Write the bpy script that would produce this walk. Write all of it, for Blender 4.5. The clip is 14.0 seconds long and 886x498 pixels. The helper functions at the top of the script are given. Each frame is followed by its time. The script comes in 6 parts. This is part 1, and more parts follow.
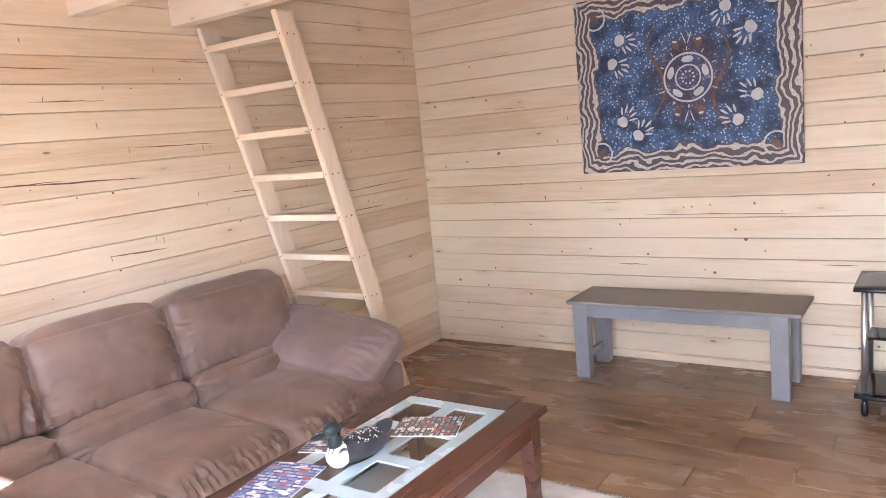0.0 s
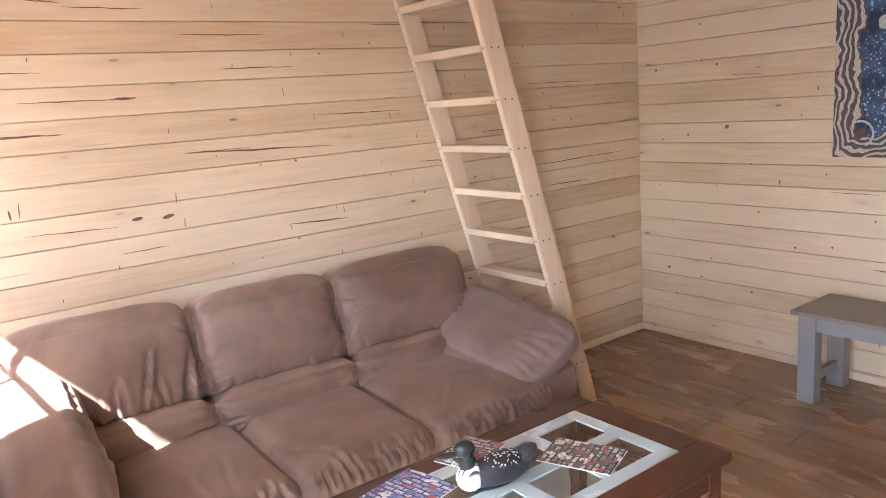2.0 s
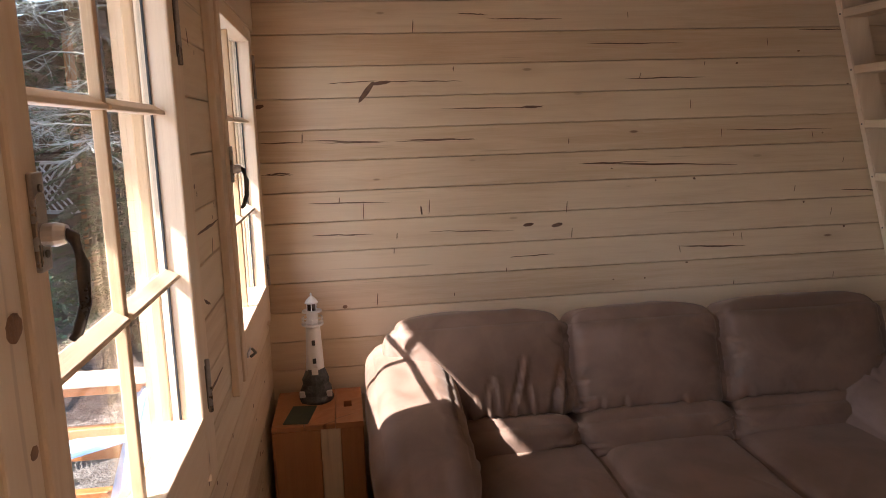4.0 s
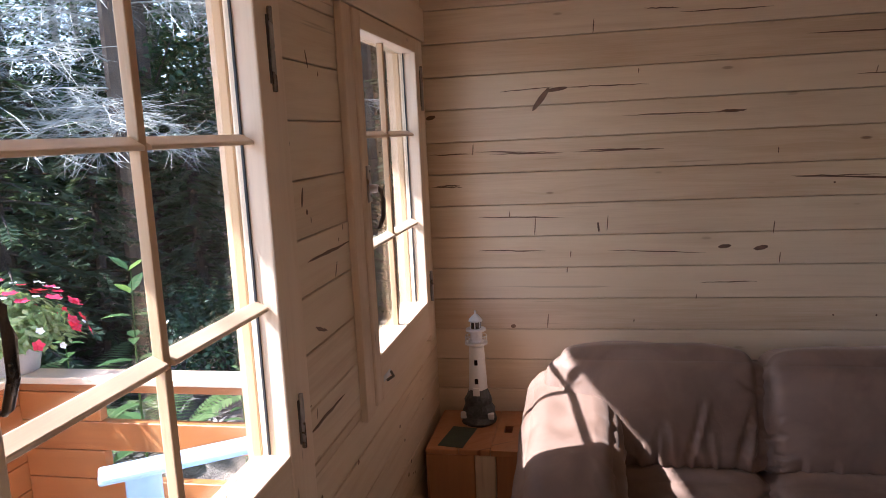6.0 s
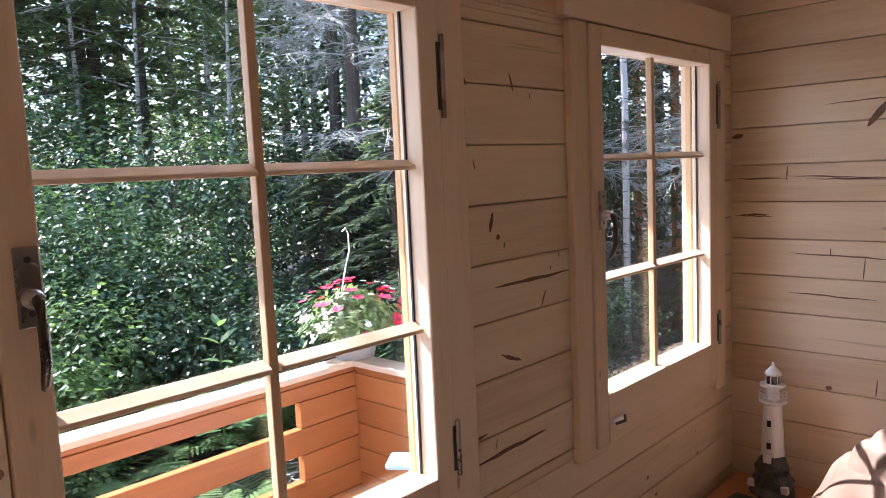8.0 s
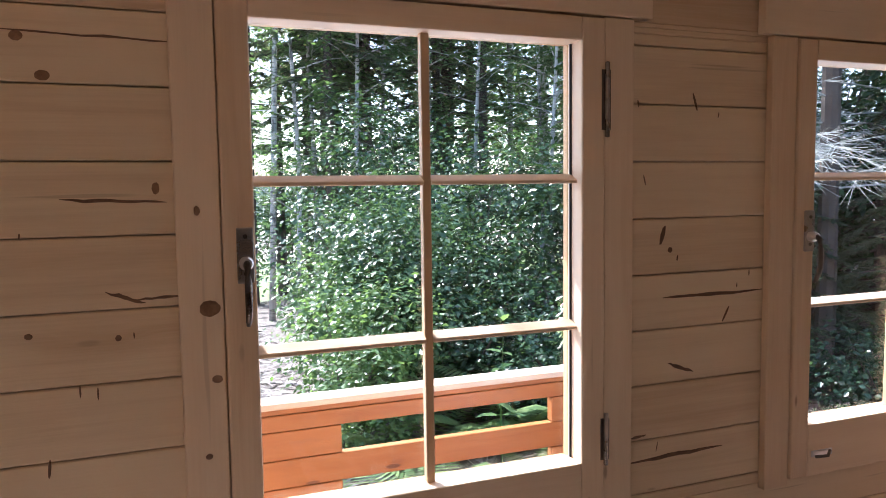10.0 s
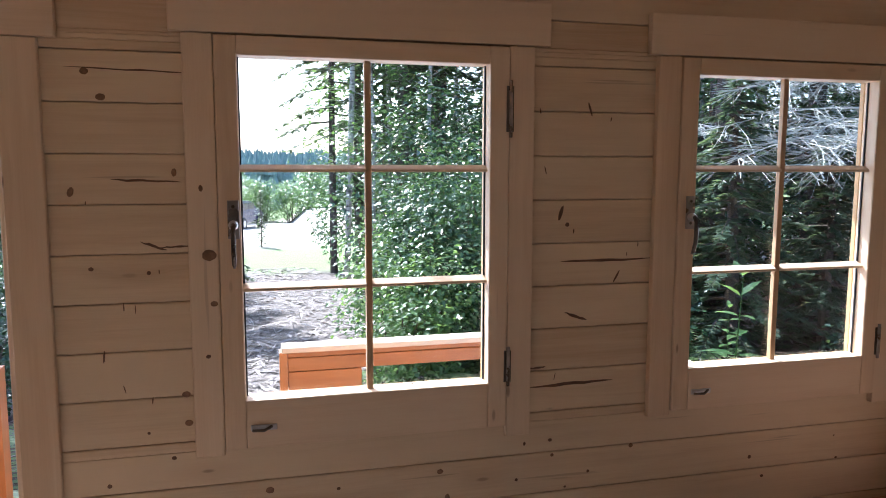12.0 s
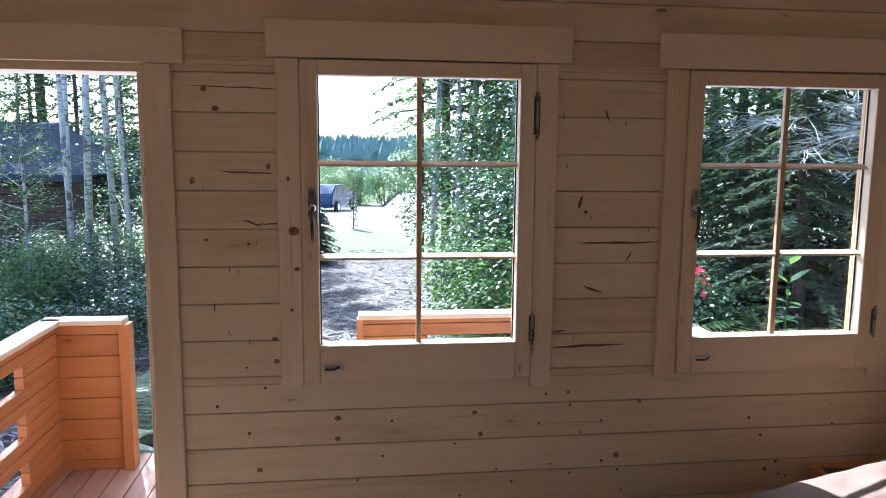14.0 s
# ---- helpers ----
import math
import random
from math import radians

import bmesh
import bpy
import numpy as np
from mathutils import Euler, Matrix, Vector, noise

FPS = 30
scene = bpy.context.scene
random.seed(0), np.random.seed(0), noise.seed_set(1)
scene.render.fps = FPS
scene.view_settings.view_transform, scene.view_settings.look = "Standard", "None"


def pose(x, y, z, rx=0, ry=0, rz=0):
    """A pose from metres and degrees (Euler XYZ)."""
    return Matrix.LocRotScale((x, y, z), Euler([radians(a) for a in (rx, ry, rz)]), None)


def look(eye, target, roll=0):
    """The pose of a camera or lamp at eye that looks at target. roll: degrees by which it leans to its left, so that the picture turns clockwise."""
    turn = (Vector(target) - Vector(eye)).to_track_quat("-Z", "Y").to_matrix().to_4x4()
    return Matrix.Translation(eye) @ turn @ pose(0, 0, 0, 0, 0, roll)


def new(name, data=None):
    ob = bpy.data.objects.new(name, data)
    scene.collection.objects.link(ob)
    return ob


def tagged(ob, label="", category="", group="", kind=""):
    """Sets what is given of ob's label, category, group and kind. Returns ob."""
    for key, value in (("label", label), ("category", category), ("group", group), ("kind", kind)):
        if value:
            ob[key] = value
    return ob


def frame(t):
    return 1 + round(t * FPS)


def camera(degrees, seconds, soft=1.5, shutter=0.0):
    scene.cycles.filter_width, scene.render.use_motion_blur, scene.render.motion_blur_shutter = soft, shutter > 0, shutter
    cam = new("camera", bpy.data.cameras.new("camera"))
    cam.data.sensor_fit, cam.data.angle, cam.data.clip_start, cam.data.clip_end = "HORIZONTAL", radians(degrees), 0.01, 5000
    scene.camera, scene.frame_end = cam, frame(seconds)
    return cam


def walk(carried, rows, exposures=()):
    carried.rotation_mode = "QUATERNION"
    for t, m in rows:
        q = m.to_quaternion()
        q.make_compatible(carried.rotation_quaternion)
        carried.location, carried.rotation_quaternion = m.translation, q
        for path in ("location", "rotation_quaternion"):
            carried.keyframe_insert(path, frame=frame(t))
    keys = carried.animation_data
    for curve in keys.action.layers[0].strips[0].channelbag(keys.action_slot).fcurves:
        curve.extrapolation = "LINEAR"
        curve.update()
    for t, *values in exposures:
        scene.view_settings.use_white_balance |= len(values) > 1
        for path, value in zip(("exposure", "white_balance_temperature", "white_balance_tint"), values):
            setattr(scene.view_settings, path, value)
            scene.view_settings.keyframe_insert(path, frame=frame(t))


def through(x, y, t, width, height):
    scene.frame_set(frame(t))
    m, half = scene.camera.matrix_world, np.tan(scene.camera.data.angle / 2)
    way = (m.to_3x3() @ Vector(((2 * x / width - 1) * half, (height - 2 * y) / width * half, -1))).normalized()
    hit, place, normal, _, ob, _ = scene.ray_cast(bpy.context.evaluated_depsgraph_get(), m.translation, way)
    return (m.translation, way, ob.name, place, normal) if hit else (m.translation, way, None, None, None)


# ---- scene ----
cam = camera(62.4, 14.0, 0.9)
PATH = [
    (0, (3.106, -0.11, 1.516), (1.967, 1.503, 1.198), -5.5),
    (0.5, (3.081, -0.011, 1.525), (1.881, 1.558, 1.21), -5.6),
    (1, (3.066, 0.12, 1.511), (1.763, 1.602, 1.183), -4.9),
    (1.5, (3.074, 0.276, 1.56), (1.622, 1.593, 1.162), -3.6),
    (2, (3.047, 0.321, 1.585), (1.462, 1.476, 1.194), -4.3),
    (2.5, (2.968, 0.305, 1.621), (1.269, 1.282, 1.223), -4.9),
    (3, (2.893, 0.253, 1.613), (1.092, 1.041, 1.246), -4.1),
    (3.5, (2.876, 0.27, 1.627), (0.979, 0.78, 1.248), -2.9),
    (3.7, (2.874, 0.288, 1.617), (0.947, 0.688, 1.262), -2.4),
    (5.8, (2.714, 0.539, 1.657), (0.761, 0.246, 1.34), -2.9),
    (6, (2.683, 0.576, 1.662), (0.745, 0.191, 1.35), -2.8),
    (6.5, (2.664, 0.692, 1.665), (0.814, -0.007, 1.365), -1.6),
    (7, (2.626, 0.787, 1.663), (0.885, -0.155, 1.375), -2.0),
    (7.5, (2.518, 0.859, 1.648), (0.885, -0.268, 1.402), -1.7),
    (8, (2.412, 0.947, 1.655), (0.96, -0.412, 1.441), -2.6),
    (8.5, (2.334, 1.071, 1.656), (1.146, -0.518, 1.401), -2.8),
    (9, (2.312, 1.133, 1.649), (1.289, -0.569, 1.415), -2.4),
    (9.2, (2.309, 1.154, 1.648), (1.357, -0.592, 1.44), -2.1),
    (11.3, (2.088, 1.681, 1.666), (1.602, -0.25, 1.479), 0.1),
    (11.5, (2.067, 1.746, 1.677), (1.598, -0.185, 1.449), 0.2),
    (12, (2.069, 1.896, 1.676), (1.583, -0.031, 1.449), 0.1),
    (12.5, (2.009, 1.991, 1.704), (1.596, 0.053, 1.434), 0.6),
    (13, (1.977, 2.104, 1.722), (1.642, 0.15, 1.456), 0.7),
    (13.5, (1.981, 2.213, 1.709), (1.675, 0.25, 1.474), 0.9),
    (14, (2.002, 2.362, 1.713), (1.76, 0.394, 1.445), 0.5),
]
EXPOSURES = [(0.0, 4.66, 5200, 14), (1.4, 4.58, 5250, 13), (2.0, 4.28, 5450, 14), (2.5, 3.66, 5600, 16), (3.0, 3.44, 5700, 15), (3.6, 2.44, 6100, 17), (6.0, 2.02, 5500, 20), (7.5, 2.06, 5700, 21), (9.0, 2.2, 5600, 19), (11.5, 1.98, 5500, 17), (14.0, 1.94, 5050, 11)]
walk(cam, [(t, look(eye, target, roll)) for t, eye, target, roll in PATH], EXPOSURES)

# ---------------------------------------------------------------- light
SUN_DIR = Vector((0.30, -0.855, 0.904)).normalized()
sky_world = bpy.data.worlds.new("sky")
scene.world = sky_world
sky_world.use_nodes = True
wn = sky_world.node_tree.nodes
sky_tex = wn.new("ShaderNodeTexSky")
sky_tex.sky_type = "NISHITA"
sky_tex.sun_disc = False
sky_tex.sun_elevation = math.asin(SUN_DIR.z)
sky_tex.sun_rotation = math.atan2(SUN_DIR.x, SUN_DIR.y)
sky_tex.dust_density = 2.0
sky_world.node_tree.links.new(sky_tex.outputs[0], wn["Background"].inputs[0])
wn["Background"].inputs[1].default_value = 0.15
sun = new("sun", bpy.data.lights.new("sun", "SUN"))
sun.data.energy = 5.0
sun.data.angle = radians(0.53)
sun.data.color = (1.0, 0.94, 0.85)
sun.matrix_world = look((0, 0, 30), Vector((0, 0, 30)) - SUN_DIR)

# daylight in the openings
for nm, at, size, watts in (("daylight_window", (1.79, -0.16, 1.51), (0.66, 0.88), 0.55), ("daylight_window", (0.54, -0.16, 1.51), (0.62, 0.88), 0.52), ("daylight_door", (3.08, -0.22, 1.0), (0.88, 1.9), 2.4)):
    lamp = new(nm, bpy.data.lights.new(nm, "AREA"))
    lamp.data.shape, lamp.data.size, lamp.data.size_y = "RECTANGLE", *size
    lamp.data.energy, lamp.data.color = watts, (0.90, 0.96, 1.0)
    lamp.matrix_world = look(at, (at[0], at[1] + 1, at[2]))


# ---------------------------------------------------------------- material tools
class Nodes:
    """A small builder for one node material."""

    def __init__(self, name):
        self.m = bpy.data.materials.new(name)
        self.m.use_nodes = True
        self.t = self.m.node_tree
        self.b = self.t.nodes["Principled BSDF"]

    def n(self, kind, **props):
        node = self.t.nodes.new(kind)
        for k, v in props.items():
            if k == "op":
                node.operation = v
            elif k == "blend":
                node.blend_type = v
        return node

    def link(self, a, b):
        self.t.links.new(a, b)

    def put(self, socket, value):
        if isinstance(value, bpy.types.NodeSocket):
            self.link(value, socket)
        else:
            socket.default_value = value

    def math(self, op, a, b=0.0, c=0.0):
        node = self.n("ShaderNodeMath", op=op)
        for i, v in enumerate((a, b, c)):
            self.put(node.inputs[i], v)
        return node.outputs[0]

    def mix(self, fac, a, b, blend="MIX"):
        node = self.n("ShaderNodeMix")
        node.data_type = "RGBA"
        node.blend_type = blend
        self.put(node.inputs[0], fac)
        self.put(node.inputs[6], a if isinstance(a, bpy.types.NodeSocket) else (*a, 1))
        self.put(node.inputs[7], b if isinstance(b, bpy.types.NodeSocket) else (*b, 1))
        return node.outputs[2]

    def step(self, v, lo, hi, out0=0.0, out1=1.0):
        node = self.n("ShaderNodeMapRange")
        node.interpolation_type = "SMOOTHSTEP"
        for i, x in enumerate((v, lo, hi, out0, out1)):
            self.put(node.inputs[i], x)
        return node.outputs[0]

    def vec(self, x, y, z):
        node = self.n("ShaderNodeCombineXYZ")
        for i, v in enumerate((x, y, z)):
            self.put(node.inputs[i], v)
        return node.outputs[0]

    def split(self, v):
        node = self.n("ShaderNodeSeparateXYZ")
        self.link(v, node.inputs[0])
        return node.outputs

    def noise(self, v, scale, detail=3.0, rough=0.55, distort=0.0):
        node = self.n("ShaderNodeTexNoise")
        self.link(v, node.inputs["Vector"])
        node.inputs["Scale"].default_value = scale
        node.inputs["Detail"].default_value = detail
        node.inputs["Roughness"].default_value = rough
        node.inputs["Distortion"].default_value = distort
        return node.outputs["Fac"]

    def voronoi(self, v, scale, dims="3D"):
        node = self.n("ShaderNodeTexVoronoi")
        node.voronoi_dimensions = dims
        self.link(v, node.inputs["Vector"])
        node.inputs["Scale"].default_value = scale
        return node.outputs["Distance"], node.outputs["Color"]

    def place(self, local=False):
        if local:
            return self.n("ShaderNodeTexCoord").outputs["Object"]
        return self.n("ShaderNodeNewGeometry").outputs["Position"]

    def rand(self):
        return self.n("ShaderNodeObjectInfo").outputs["Random"]

    def island(self):
        return self.n("ShaderNodeNewGeometry").outputs["Random Per Island"]

    def bump(self, height, strength=0.3, distance=0.01):
        node = self.n("ShaderNodeBump")
        node.inputs["Strength"].default_value = strength
        node.inputs["Distance"].default_value = distance
        self.link(height, node.inputs["Height"])
        self.link(node.outputs[0], self.b.inputs["Normal"])

    def out(self, colour, rough=0.6, metal=0.0):
        self.put(self.b.inputs["Base Color"], colour if isinstance(colour, bpy.types.NodeSocket) else (*colour, 1))
        self.put(self.b.inputs["Roughness"], rough)
        self.put(self.b.inputs["Metallic"], metal)
        return self.m


def surface(name, a, b, rough=0.6, scale=6.0, fine=120.0, bump=0.15, metal=0.0, local=True, spread=0.0):
    """A plain surface with stains at one scale and grain at another."""
    k = Nodes(name)
    p = k.place(local)
    big = k.noise(p, scale, 4.0)
    small = k.noise(p, fine, 3.0)
    f = k.math("ADD", k.math("MULTIPLY", big, 0.75), k.math("MULTIPLY", small, 0.25))
    f = k.step(f, 0.3, 0.7)
    if spread:
        f = k.math("ADD", f, k.math("MULTIPLY", k.math("SUBTRACT", k.rand(), 0.5), spread))
    col = k.mix(f, a, b)
    k.bump(small, bump, 0.004)
    return k.out(col, k.step(big, 0.2, 0.8, rough - 0.08, rough + 0.08), metal)


def timber(name, axis, light, dark, knot, rough=0.5, knots=1.0, streak=0.5, local=False, ring=1.0):
    """Sawn softwood with the grain along one axis: growth bands, knots, short dark checks, a tone of its own for each board."""
    k = Nodes(name)
    r = k.rand()
    x, y, z = k.split(k.place(local))
    along = {"x": x, "y": y, "z": z}[axis]
    if axis == "z":
        across, depth = k.math("ADD", x, k.math("MULTIPLY", y, 0.6)), y
    else:
        across, depth = z, (y if axis == "x" else x)
    u = k.math("ADD", along, k.math("MULTIPLY", r, 37.0))
    v = k.math("ADD", across, k.math("MULTIPLY", r, 11.0))
    d = k.math("ADD", depth, k.math("MULTIPLY", r, 5.0))
    # knots
    kd, kc = k.voronoi(k.vec(k.math("MULTIPLY", u, 2.6), k.math("MULTIPLY", v, 8.5), 0.0), 1.0, "2D")
    pick = k.split(kc)
    size = k.math("MULTIPLY", k.step(pick[0], 0.62, 1.0, 0.0, 0.085), knots)
    core = k.step(k.math("SUBTRACT", kd, size), -0.02, 0.02, 1.0, 0.0)
    core = k.math("MULTIPLY", core, k.step(size, 0.01, 0.04))
    halo = k.math("MULTIPLY", k.step(kd, 0.0, 0.34, 1.0, 0.0), k.step(size, 0.01, 0.05))
    # growth bands bend round the knots
    bend = k.math("MULTIPLY", halo, 0.02)
    gv = k.vec(k.math("MULTIPLY", u, 0.9), k.math("MULTIPLY", k.math("ADD", v, bend), 13.0), k.math("MULTIPLY", d, 10.0))
    bands = k.noise(gv, 2.2, 5.0, 0.6, 0.8)
    fibre = k.noise(k.vec(k.math("MULTIPLY", u, 6.0), k.math("MULTIPLY", v, 260.0), k.math("MULTIPLY", d, 260.0)), 1.0, 2.0)
    tone = k.noise(k.vec(k.math("MULTIPLY", u, 0.8), k.math("MULTIPLY", v, 2.0), d), 1.3, 2.0)
    f = k.math("ADD", k.math("MULTIPLY", bands, 0.6 * ring), k.math("MULTIPLY", fibre, 0.22))
    f = k.math("ADD", f, k.math("MULTIPLY", k.math("SUBTRACT", tone, 0.5), 0.6))
    f = k.math("ADD", f, k.math("MULTIPLY", k.math("SUBTRACT", r, 0.5), 0.28))
    col = k.mix(k.step(f, 0.2, 0.86), light, dark)
    # short dark checks along the grain
    cv = k.vec(k.math("MULTIPLY", u, 2.1), k.math("MULTIPLY", v, 58.0), k.math("MULTIPLY", d, 3.0))
    check = k.step(k.noise(cv, 1.0, 2.0, 0.4), 0.73, 0.78, 0.0, streak)
    col = k.mix(k.math("MULTIPLY", halo, 0.45), col, dark)
    col = k.mix(check, col, knot)
    col = k.mix(k.math("MULTIPLY", core, k.step(pick[1], 0.2, 0.9, 0.25, 0.8)), col, knot)
    k.bump(k.math("SUBTRACT", k.math("ADD", fibre, bands), k.math("MULTIPLY", check, 2.0)), 0.12, 0.003)
    return k.out(col, k.step(bands, 0.2, 0.8, rough - 0.07, rough + 0.1))


PINE = ((0.755, 0.602, 0.42), (0.55, 0.378, 0.222), (0.15, 0.07, 0.035))
pine_x = timber("pine_along_x", "x", *PINE, knots=0.6, streak=0.28)
pine_y = timber("pine_along_y", "y", *PINE, knots=0.55, streak=0.28)
pine_pale = timber("pine_planed", "x", (0.80, 0.64, 0.47), (0.66, 0.48, 0.31), (0.16, 0.07, 0.03), knots=0.6, streak=0.2)
pine_pale_z = timber("pine_planed_upright", "z", (0.80, 0.64, 0.47), (0.66, 0.48, 0.31), (0.16, 0.07, 0.03), knots=0.5, streak=0.2)
CEDAR = ((0.45, 0.178, 0.052), (0.31, 0.108, 0.030), (0.10, 0.03, 0.012))
cedar_x = timber("stained_cedar_x", "x", *CEDAR, rough=0.45)
cedar_y = timber("stained_cedar_y", "y", *CEDAR, rough=0.45)
cedar_z = timber("stained_cedar_upright", "z", *CEDAR, rough=0.45, knots=0.6)
deck_wood = timber("deck_boards", "y", (0.50, 0.30, 0.20), (0.34, 0.17, 0.10), (0.09, 0.04, 0.03), rough=0.5, streak=0.3)
crate_wood = timber("crate_pine", "z", (0.54, 0.24, 0.10), (0.38, 0.145, 0.055), (0.12, 0.04, 0.02), rough=0.4)
frame_amber = timber("oiled_frame", "z", (0.62, 0.40, 0.20), (0.50, 0.29, 0.12), (0.2, 0.09, 0.03), rough=0.4, knots=0.3, streak=0.1)
muntin_wood = timber("glazing_bar", "z", (0.60, 0.42, 0.25), (0.49, 0.31, 0.16), (0.2, 0.09, 0.04), rough=0.45, knots=0.3, streak=0.1)
cap_wood = timber("weathered_cap", "x", (0.74, 0.60, 0.46), (0.60, 0.44, 0.30), (0.2, 0.1, 0.05), rough=0.4, knots=0.5, streak=0.15)
mahogany = timber("dark_stained_wood", "y", (0.085, 0.030, 0.016), (0.045, 0.015, 0.009), (0.02, 0.008, 0.005), rough=0.3, knots=0.0, streak=0.1)
mahogany.node_tree.nodes["Principled BSDF"].inputs["Coat Weight"].default_value = 0.25


def floor_material():
    k = Nodes("laminate_planks")
    r = k.rand()
    x, y, z = k.split(k.place())
    u = k.math("ADD", x, k.math("MULTIPLY", r, 31.0))
    v = k.math("ADD", y, k.math("MULTIPLY", r, 17.0))
    g = k.noise(k.vec(k.math("MULTIPLY", u, 1.2), k.math("MULTIPLY", v, 6.0), 0.0), 1.5, 4.0, 0.55, 0.4)
    blot = k.noise(k.vec(k.math("MULTIPLY", u, 1.5), k.math("MULTIPLY", v, 4.0), 3.0), 1.4, 3.0)
    fine = k.noise(k.vec(k.math("MULTIPLY", u, 12.0), k.math("MULTIPLY", v, 220.0), 0.0), 1.0, 2.0)
    f = k.math("ADD", k.math("MULTIPLY", g, 0.7), k.math("MULTIPLY", blot, 0.45))
    f = k.math("ADD", f, k.math("MULTIPLY", fine, 0.08))
    col = k.mix(k.step(f, 0.28, 0.90), (0.185, 0.108, 0.054), (0.36, 0.222, 0.118))
    patch = k.noise(k.vec(k.math("MULTIPLY", u, 5.0), k.math("MULTIPLY", v, 22.0), 8.3), 1.0, 2.0)
    col = k.mix(k.step(patch, 0.55, 0.80, 0.0, 0.35), col, (0.50, 0.335, 0.20))
    scuff = k.noise(k.vec(k.math("MULTIPLY", u, 3.2), k.math("MULTIPLY", v, 34.0), 1.7), 1.0, 2.0)
    col = k.mix(k.step(scuff, 0.60, 0.78, 0.0, 0.25), col, (0.11, 0.056, 0.027))
    k.bump(fine, 0.04, 0.001)
    return k.out(col, k.step(blot, 0.2, 0.8, 0.20, 0.32))


laminate = floor_material()


def suede(name, a, b):
    k = Nodes(name)
    p = k.place(True)
    nap = k.noise(p, 5.0, 4.0, 0.6, 0.6)
    grain = k.noise(p, 420.0, 2.0)
    crease = k.noise(p, 16.0, 3.0, 0.5, 1.5)
    col = k.mix(k.step(k.math("ADD", nap, k.math("MULTIPLY", k.math("SUBTRACT", grain, 0.5), 0.35)), 0.3, 0.7), a, b)
    k.bump(k.math("ADD", k.math("MULTIPLY", grain, 0.25), k.math("MULTIPLY", crease, 0.6)), 0.2, 0.008)
    k.b.inputs["Sheen Weight"].default_value = 0.35
    k.b.inputs["Specular IOR Level"].default_value = 0.6
    k.b.inputs["Sheen Roughness"].default_value = 0.35
    k.b.inputs["Sheen Tint"].default_value = (0.9, 0.74, 0.62, 1)
    return k.out(col, k.step(nap, 0.3, 0.7, 0.56, 0.72))


suede_brown = suede("brown_suede", (0.150, 0.091, 0.061), (0.222, 0.143, 0.102))
suede_mauve = suede("mauve_brown_suede", (0.162, 0.106, 0.082), (0.232, 0.161, 0.130))
grey_paint = surface("grey_paint", (0.235, 0.23, 0.235), (0.29, 0.285, 0.29), 0.4, 5, 160, 0.08)
bench_top_mat = surface("bench_top_finish", (0.235, 0.20, 0.175), (0.265, 0.225, 0.195), 0.5, 5, 160, 0.02)
black_gloss = surface("black_lacquer", (0.012, 0.011, 0.012), (0.03, 0.025, 0.026), 0.15, 4, 200, 0.02)
steel = surface("brushed_steel", (0.66, 0.66, 0.69), (0.78, 0.78, 0.81), 0.42, 20, 300, 0.04, 1.0)
plate_metal = surface("aged_steel_plate", (0.30, 0.27, 0.25), (0.46, 0.43, 0.41), 0.3, 20, 300, 0.04, 1.0)
dark_metal = surface("dark_handle_metal", (0.10, 0.085, 0.075), (0.17, 0.15, 0.135), 0.33, 18, 300, 0.05, 0.9)
plaster_white = surface("white_ceramic", (0.74, 0.73, 0.71), (0.84, 0.83, 0.81), 0.35, 9, 150, 0.08)
rock_dark = surface("painted_rock", (0.03, 0.035, 0.035), (0.10, 0.105, 0.10), 0.6, 30, 120, 0.6)
rug_mat = surface("cream_rug", (0.62, 0.585, 0.53), (0.76, 0.73, 0.68), 0.95, 14, 260, 0.7)
pot_white = surface("white_plastic_pot", (0.70, 0.70, 0.72), (0.80, 0.80, 0.82), 0.4, 8, 120, 0.04)
# the white pot plastic darkened: its shade is put into the colour
pot_shaded = surface("shaded_plastic_pot", (0.34, 0.34, 0.35), (0.44, 0.44, 0.46), 0.4, 8, 120, 0.04)
blue_plastic = surface("pale_blue_plastic", (0.30, 0.46, 0.66), (0.38, 0.54, 0.74), 0.4, 8, 140, 0.05)
gasket = surface("black_rubber", (0.015, 0.015, 0.015), (0.03, 0.03, 0.03), 0.6, 20, 200, 0.05)
roof_sheet = surface("dark_roofing", (0.022, 0.028, 0.04), (0.045, 0.055, 0.075), 0.75, 3, 60, 0.2)
dark_siding = surface("dark_log_siding", (0.055, 0.027, 0.016), (0.10, 0.05, 0.028), 0.7, 4, 60, 0.3)
bark = surface("conifer_bark", (0.055, 0.042, 0.034), (0.13, 0.105, 0.085), 0.9, 5, 40, 0.8, local=False)
dead_wood = surface("dead_branches", (0.32, 0.33, 0.29), (0.57, 0.58, 0.52), 0.8, 8, 60, 0.4, local=False)


